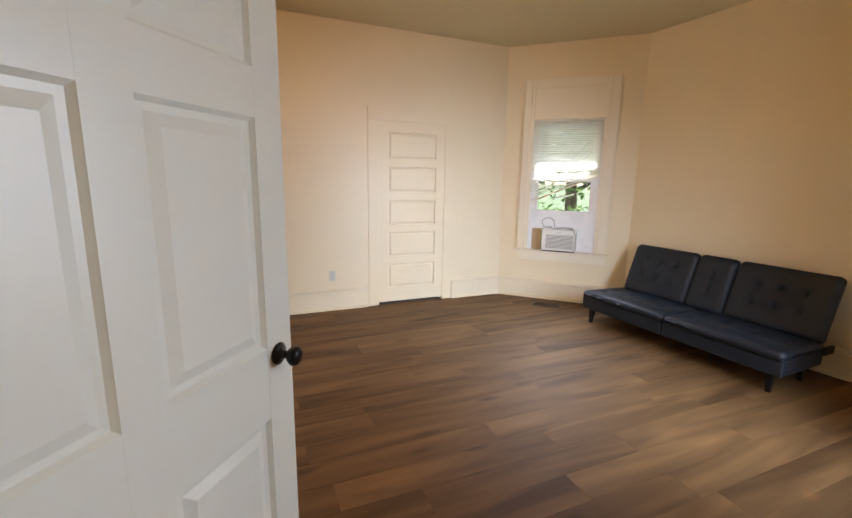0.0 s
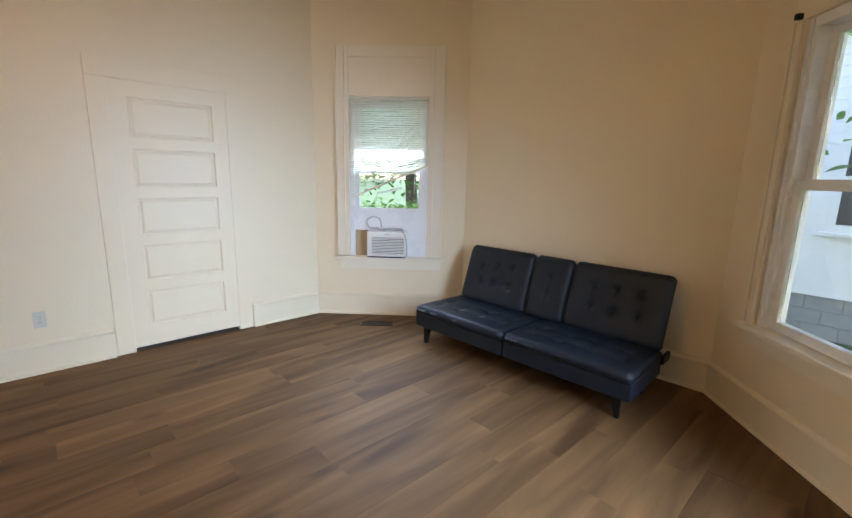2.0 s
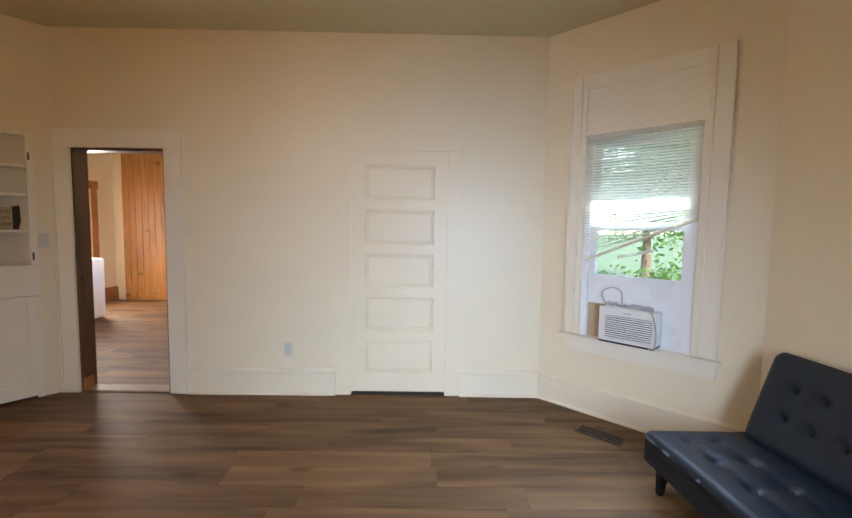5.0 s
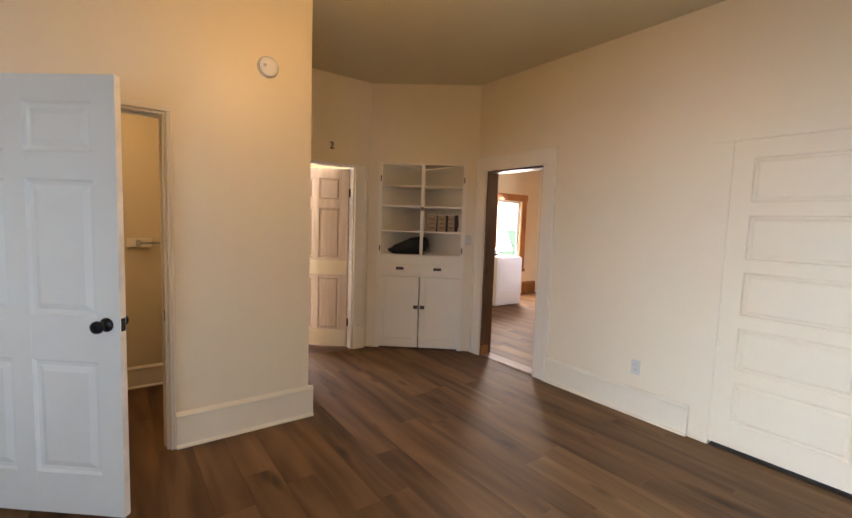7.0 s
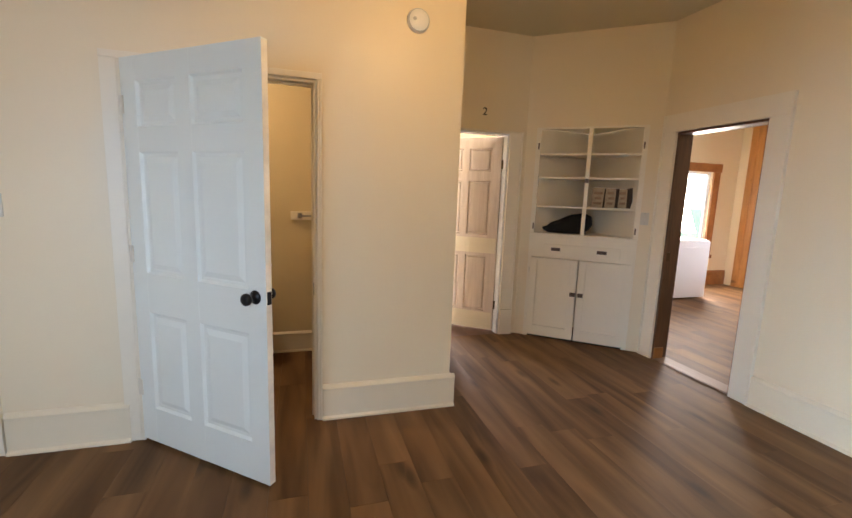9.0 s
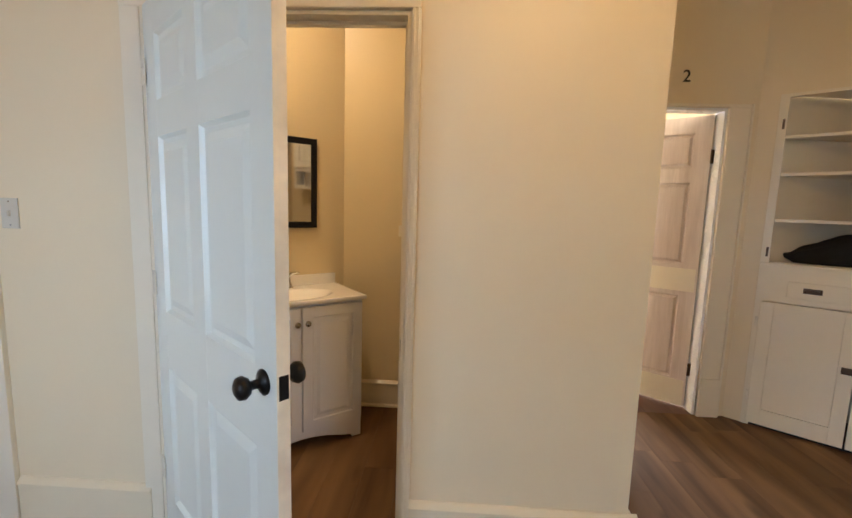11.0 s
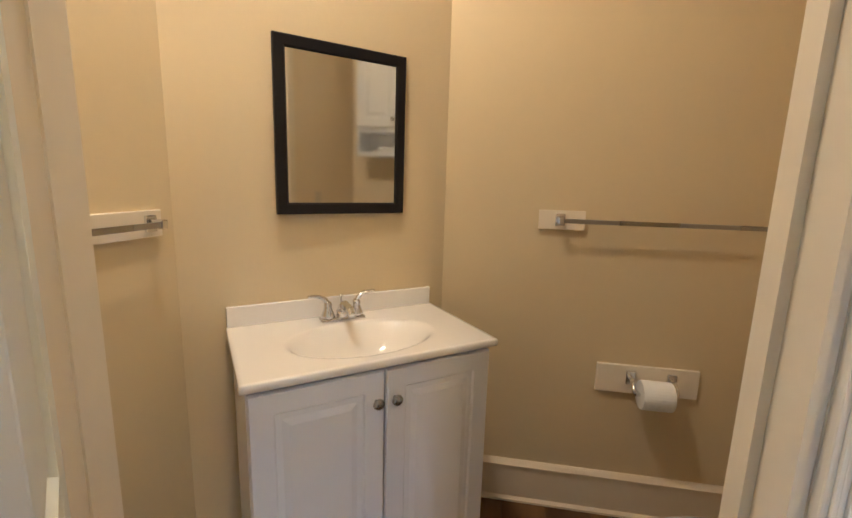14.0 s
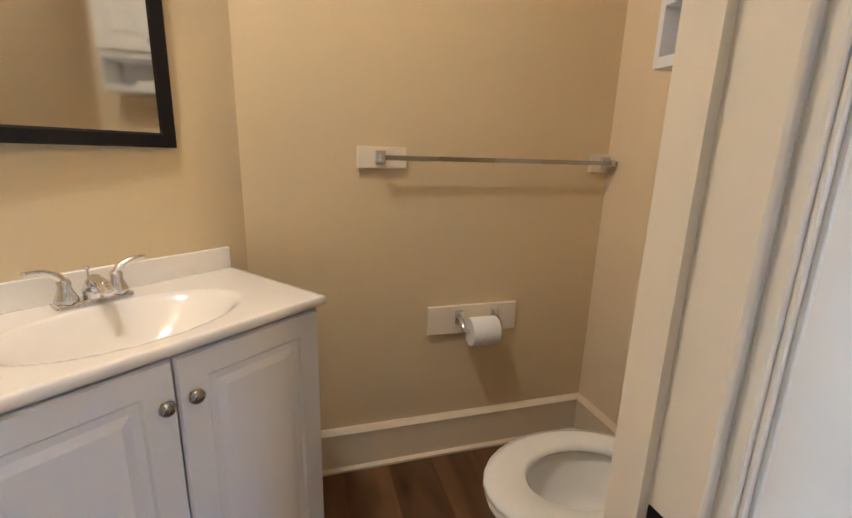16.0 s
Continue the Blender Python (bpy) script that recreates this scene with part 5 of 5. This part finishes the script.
wc = thing("wall_cabinet", Matrix.Translation((TX, 1.953, 1.49)) @ Matrix.Rotation(math.pi, 4, 'Z'), "white wall cabinet with an open shelf under its doors", "wall cabinet")
hw = 0.315
for x in (-hw, hw - 0.018):
    part("side_panel", B(x, 0.001, 0, x + 0.018, 0.19, 0.70, bevel=0.001, segs=1), THERMO, wc)
for za, zb in ((0.0, 0.030), (0.165, 0.195), (0.68, 0.70)):
    part("shelf", B(-hw + 0.018, 0.001, za, hw - 0.018, 0.189, zb), THERMO, wc)
part("back_panel", B(-hw + 0.018, 0.001, 0.030, hw - 0.018, 0.008, 0.68), THERMO, wc)
raised_door(wc, -hw + 0.002, -0.002, 0.198, 0.695, 0.19, -0.03, 0.25)
raised_door(wc, 0.002, hw - 0.002, 0.198, 0.695, 0.19, 0.03, 0.25)
tow = thing("folded_cloth", Matrix.Translation((TX + 0.1, 1.90, 1.5205)), "small folded white cloth on the open shelf", "cloth")
part("cloth", B(-0.08, -0.06, 0, 0.08, 0.06, 0.035, bevel=0.012, segs=3), PAPER, tow)
sw2 = plate(frame_on((-0.895, 1.15), (-0.895, 1.9)), 0.30, 1.18, "light_switch", "cream plastic light switch inside the bathroom")
bl = thing("ceiling_light", Matrix.Translation((-1.14, 0.30, H)), "small round white bathroom ceiling fitting giving warm light", "ceiling light")
part("canopy", lathe(bmesh.new(), [(0, 0), (0.14, 0), (0.145, -0.02), (0.135, -0.118), (0.12, -0.121), (0.12, -0.11), (0, -0.11)], 28), PLASTIC, bl, smooth=True)



# ---- kitchen and laundry seen through the doorway ----
wash = thing("clothes_washer", Matrix.Translation((-3.79, 6.35, 0)), "white top-loading clothes washer against the wall", "washing machine")
part("cabinet", B(0.0, 0.0, 0.02, 0.68, 0.66, 0.885, bevel=0.012, segs=3), THERMO, wash)
part("lid", B(0.10, 0.03, 0.885, 0.675, 0.63, 0.905, bevel=0.008), THERMO, wash)
part("console", B(0.0, 0.0, 0.885, 0.11, 0.66, 1.02, bevel=0.02, segs=3), THERMO, wash)
part("front_panel", B(0.680, 0.05, 0.32, 0.686, 0.61, 0.80, bevel=0.002), THERMO, wash)
part("kick_panel", B(0.680, 0.03, 0.03, 0.685, 0.63, 0.30, bevel=0.002), THERMO, wash)
for y in (0.14, 0.52):
    part("dial", cyl(bmesh.new(), (0.11, y, 0.95), (0.135, y, 0.955), 0.03, n=16), GREYPLASTIC, wash)
box_ = thing("black_box", Matrix.Translation((-3.55, 6.48, 0.906)), "small black box lying on the washer", "box")
part("carton", B(0, 0, 0, 0.16, 0.16, 0.035, bevel=0.006), BLACKCLOTH, box_)

fr = thing("refrigerator", Matrix.Translation((-0.84, 5.43, 0)), "tall dark stainless refrigerator with two doors", "refrigerator")
part("body", B(0.06, 0, 0.03, 0.74, 0.70, 1.64, bevel=0.006), STEELSIDE, fr)
part("freezer_door", B(0, 0.004, 1.12, 0.055, 0.696, 1.64, bevel=0.01, segs=3), STEEL, fr)
part("lower_door", B(0, 0.004, 0.08, 0.055, 0.696, 1.108, bevel=0.01, segs=3), STEEL, fr)
for z0, z1 in ((0.70, 1.06), (1.17, 1.42)):
    part("handle", tube(bmesh.new(), [(0.0, 0.06, z0), (-0.035, 0.06, z0 + 0.02), (-0.035, 0.06, z1 - 0.02), (0.0, 0.06, z1)], 0.010), NICKEL, fr, "steel bar handle", smooth=True)
part("foot_grille", B(0.03, 0.02, 0.0, 0.72, 0.68, 0.03), BLACKWOOD, fr)

for k, bx in enumerate((-2.35, -1.75, -1.15)):
    kc = thing("kitchen_cabinet", Matrix.Translation((bx, 7.62, 0)), "orange stained wooden base cabinet with drawer and door", "cabinet", "kitchen base cabinets")
    part("carcass", B(0.0, 0.02, 0.10, 0.598, 0.628, 0.875), ORANGE_H, kc)
    part("toe_kick", B(0.0, 0.08, 0.0, 0.598, 0.60, 0.10), BROWN, kc)
    d_ = part("cabinet_door", B(0.03, 0.0, 0.13, 0.568, 0.02, 0.66, bevel=0.004), ORANGE_H, kc)
    part("door_panel", B(0.09, -0.006, 0.19, 0.508, 0.0, 0.60, bevel=0.004), ORANGE_H, d_)
    part("drawer_front", B(0.03, 0.0, 0.69, 0.568, 0.02, 0.85, bevel=0.004), ORANGE_H, kc)
ct = thing("kitchen_counter", Matrix.Translation((-2.36, 7.585, 0.877)), "white laminate kitchen counter with a low backsplash", "counter")
part("slab", B(0, 0, 0, 1.83, 0.66, 0.038, bevel=0.006), COUNTER, ct)
part("backsplash", B(0, 0.635, 0.038, 1.83, 0.66, 0.16, bevel=0.003), COUNTER, ct)

# tongue-and-groove panelling on the kitchen's north wall
pan = thing("wall_panelling", mKN, "orange stained tongue-and-groove wood wall panelling", "wall panelling", kind="structure")
x = 0.0
while x < 4.80:
    w = 0.118
    if x + w > k0 - 0.10 and x < k1 + 0.10:
        part("panel_board", B(x, 0, 0.0, x + w - 0.004, 0.014, 1.085, bevel=0.002), ORANGE, pan)
        part("panel_board", B(x, 0, 2.125, x + w - 0.004, 0.014, H, bevel=0.002), ORANGE, pan)
    else:
        part("panel_board", B(x, 0, 0.0, x + w - 0.004, 0.014, H, bevel=0.002), ORANGE, pan)
    x += w


# ---- outdoors ----
gnd = bmesh.new()
N_ = 40
gv = [[gnd.verts.new((-200 + 400 * (i / N_), -200 + 400 * (j / N_), -0.75)) for j in range(N_ + 1)] for i in range(N_ + 1)]
for i in range(N_):
    for j in range(N_):
        gnd.faces.new((gv[i][j], gv[i + 1][j], gv[i + 1][j + 1], gv[i][j + 1]))
tagged(part("ground", gnd, GRASS), "green lawn round the house", "ground", kind="structure")
fnd = thing("foundation", Matrix.Identity(4), "grey concrete foundation under the house", "foundation", kind="structure")
part("plinth", B(-4.35, -1.0, -0.75, 2.0, 8.6, -0.16), BLOCK, fnd)


def house(name, m, length, depth, label):
    """A neighbour's house: lap siding, block foundation, windows, eave and roof. Its near wall faces -y."""
    ob = thing(name, m, label, "house")
    z = 0.62
    part("foundation_wall", B(0.03, 0.05, 0, length - 0.03, depth, z), BLOCK, ob)
    for r in range(3):
        for k in range(int(length / 0.41) + 1):
            xa = k * 0.41 + (0.2 if r % 2 else 0) - 0.2
            if 2.3 < xa < 12.2 and xa + 0.40 < length:
                part("block", B(xa, 0.03, 0.01 + r * 0.205, xa + 0.40, 0.06, 0.205 + r * 0.205, bevel=0.004, segs=1), BLOCK, ob)
    part("wall", B(0.0, 0.02, z, length, depth, 4.4), SIDING, ob)
    wins = [(3.2, 1.55), (5.2, 1.55), (7.2, 1.55), (9.6, 1.55)]
    while z < 4.35:
        bm = bmesh.new()
        vs = [bm.verts.new(p) for p in ((0, 0.0, z), (length, 0.0, z), (length, 0.016, z + 0.145), (0, 0.016, z + 0.145), (0, 0.02, z), (length, 0.02, z))]
        bm.faces.new((vs[0], vs[1], vs[2], vs[3]))
        bm.faces.new((vs[0], vs[4], vs[5], vs[1]))
        part("siding_board", bm, SIDING, ob)
        z += 0.14
    for wx, wz in wins:
        win = part("window", B(wx - 0.02, -0.03, wz - 0.02, wx + 0.92, 0.04, wz + 1.42), SIDING, ob, "white framed sash window")
        part("pane", B(wx + 0.09, -0.034, wz + 0.09, wx + 0.81, -0.028, wz + 0.66), DARKGLASS, win)
        part("pane", B(wx + 0.09, -0.034, wz + 0.74, wx + 0.81, -0.028, wz + 1.31), DARKGLASS, win)
        part("sill", B(wx - 0.06, -0.08, wz - 0.07, wx + 0.96, 0.02, wz - 0.02), SIDING, win)
    for wx in (3.6, 7.6):
        v = part("vent", B(wx, 0.0, 0.18, wx + 0.8, 0.03, 0.55), SIDING, ob, "grey basement window with bars")
        for k in range(3):
            part("pane", B(wx + 0.05, -0.006, 0.21 + k * 0.105, wx + 0.75, 0.0, 0.30 + k * 0.105), DARKGLASS, v)
    rf = bmesh.new()
    prof = [(-0.5, 4.30), (-0.5, 4.42), (depth / 2, 7.0), (depth + 0.5, 4.42), (depth + 0.5, 4.30)]
    a = [rf.verts.new((-0.4, y, zz)) for y, zz in prof]
    b = [rf.verts.new((length + 0.4, y, zz)) for y, zz in prof]
    rf.faces.new(a)
    rf.faces.new(b[::-1])
    for i in range(len(prof)):
        j = (i + 1) % len(prof)
        rf.faces.new((a[i], a[j], b[j], b[i]))
    part("roof", rf, ROOF, ob)
    return ob


house("neighbour_house", Matrix.Translation((8.6, 6.0, -0.75)) @ Matrix.Rotation(radians(-90), 4, 'Z'), 15.0, 7.0, "white lap-sided neighbour house on a block foundation")


def tree(name, place, height, crown_r, crown_z, leaves, seed, label, leaf=0.10):
    rng_ = random.Random(seed)
    ob = thing(name, Matrix.Translation(place), label, "tree")
    bm = bmesh.new()
    tips = []
    if crown_z > 1.2:
        pts = [(0, 0, 0), (0.05, 0.02, height * 0.25), (-0.03, 0.06, height * 0.5), (0.04, 0.0, height * 0.8)]
        tube(bm, arc_pts(pts, 5), [0.22 - 0.011 * k for k in range(16)], 10)
    for k in range(11):
        a = k * 2.4
        z0 = height * (0.30 + 0.045 * k)
        end = Vector((math.cos(a) * crown_r * rng_.uniform(0.5, 0.9), math.sin(a) * crown_r * rng_.uniform(0.5, 0.9), z0 + rng_.uniform(0.2, 1.0) * crown_r * 0.5))
        pts = [Vector((0, 0, z0)), Vector((0, 0, z0)).lerp(end, 0.5) + Vector((0, 0, 0.1)), end]
        run = arc_pts(pts, 4)
        tube(bm, run, [0.07 - 0.007 * q for q in range(len(run))], 6)
        tips += run[3:]
    part("trunk", bm, BARK, ob)
    verts, faces = [], []
    for k in range(leaves):
        t = rng_.choice(tips)
        d = Vector((rng_.gauss(0, 1), rng_.gauss(0, 1), rng_.gauss(0, 0.8))) * crown_r * 0.22
        p = t + d
        w = p + Vector(place)
        if (w.x - w.y < 3.7 and w.y < 2) or (w.x + w.y < 7.6 and w.y >= 2):
            continue
        q = Euler((rng_.uniform(-1.0, 1.0), rng_.uniform(-1.0, 1.0), rng_.uniform(0, 6.3))).to_matrix()
        s = leaf * rng_.uniform(0.6, 1.3)
        i = len(verts)
        for v in ((0, -0.5, 0), (0.32, -0.1, 0.05), (0.22, 0.3, 0.03), (0, 0.6, -0.05), (-0.22, 0.3, 0.03), (-0.32, -0.1, 0.05)):
            verts.append(p + q @ (Vector(v) * s))
        faces += [(i, i + 1, i + 2, i + 3), (i, i + 3, i + 4, i + 5)]
    me = bpy.data.meshes.new("crown")
    me.from_pydata(verts, [], faces)
    me.materials.append(LEAF)
    cr = new("crown", me)
    cr.parent = ob
    tagged(cr, "dense green leaves", kind="stuff")
    return ob


tree("tree", (6.6, -2.0, -0.75), 6.2, 2.6, 4.0, 5200, 2, "leafy green tree beside the house", 0.14)
tree("tree", (11.0, 18.0, -0.75), 6.0, 2.6, 4.0, 5200, 4, "leafy green tree beyond the garden window", 0.15)
tree("tree", (8.0, 8.9, -0.75), 6.2, 3.0, 4.0, 7000, 6, "broad leafy green tree behind the garden shrubs", 0.17)
for k, (x_, y_) in enumerate(((6.0, 6.4), (6.6, 7.6), (5.2, 7.4))):
    tree("garden_shrub", (x_, y_, -0.75), 1.45, 0.8, 0.8, 2600, 20 + k, "dense green garden shrub", 0.09)
# unseen tree and shrub, added on the sun's line to shade the southeast windows
tree("tree", (4.1, -3.3, -0.75), 7.4, 2.5, 4.0, 6800, 11, "unseen leafy green tree added to block the sun from the southeast windows", 0.17)
tree("garden_shrub", (3.5, -2.9, -0.75), 2.9, 1.35, 0.8, 3600, 31, "unseen tall green shrub added to block the sun from the southeast windows", 0.12)


# ---- floor pieces, last ----
planks([R_MAIN, R_HALL, R_CAB[::-1], R_BATH, R_BDOOR], FLOOR, 0.182, 1.22, -2.3, -0.95, 4.0, 4.15, 5)
planks([[(KX0, KY0), (KX1, KY0), (KX1, KY1), (KX0, KY1)], [(-1.209, 4.15), (-0.447, 4.15), (-0.447, 4.30), (-1.209, 4.30)]], FLOOR, 0.182, 1.22, KX0, 4.15, KX1, KY1, 8)
planks([[(-4.25, 0.9), (-2.13, 0.9), (-2.13, 4.15), (-4.25, 4.15)]], REDWOOD, 0.10, 2.4, -4.25, 0.9, -2.0, 4.15, 9, name="board")
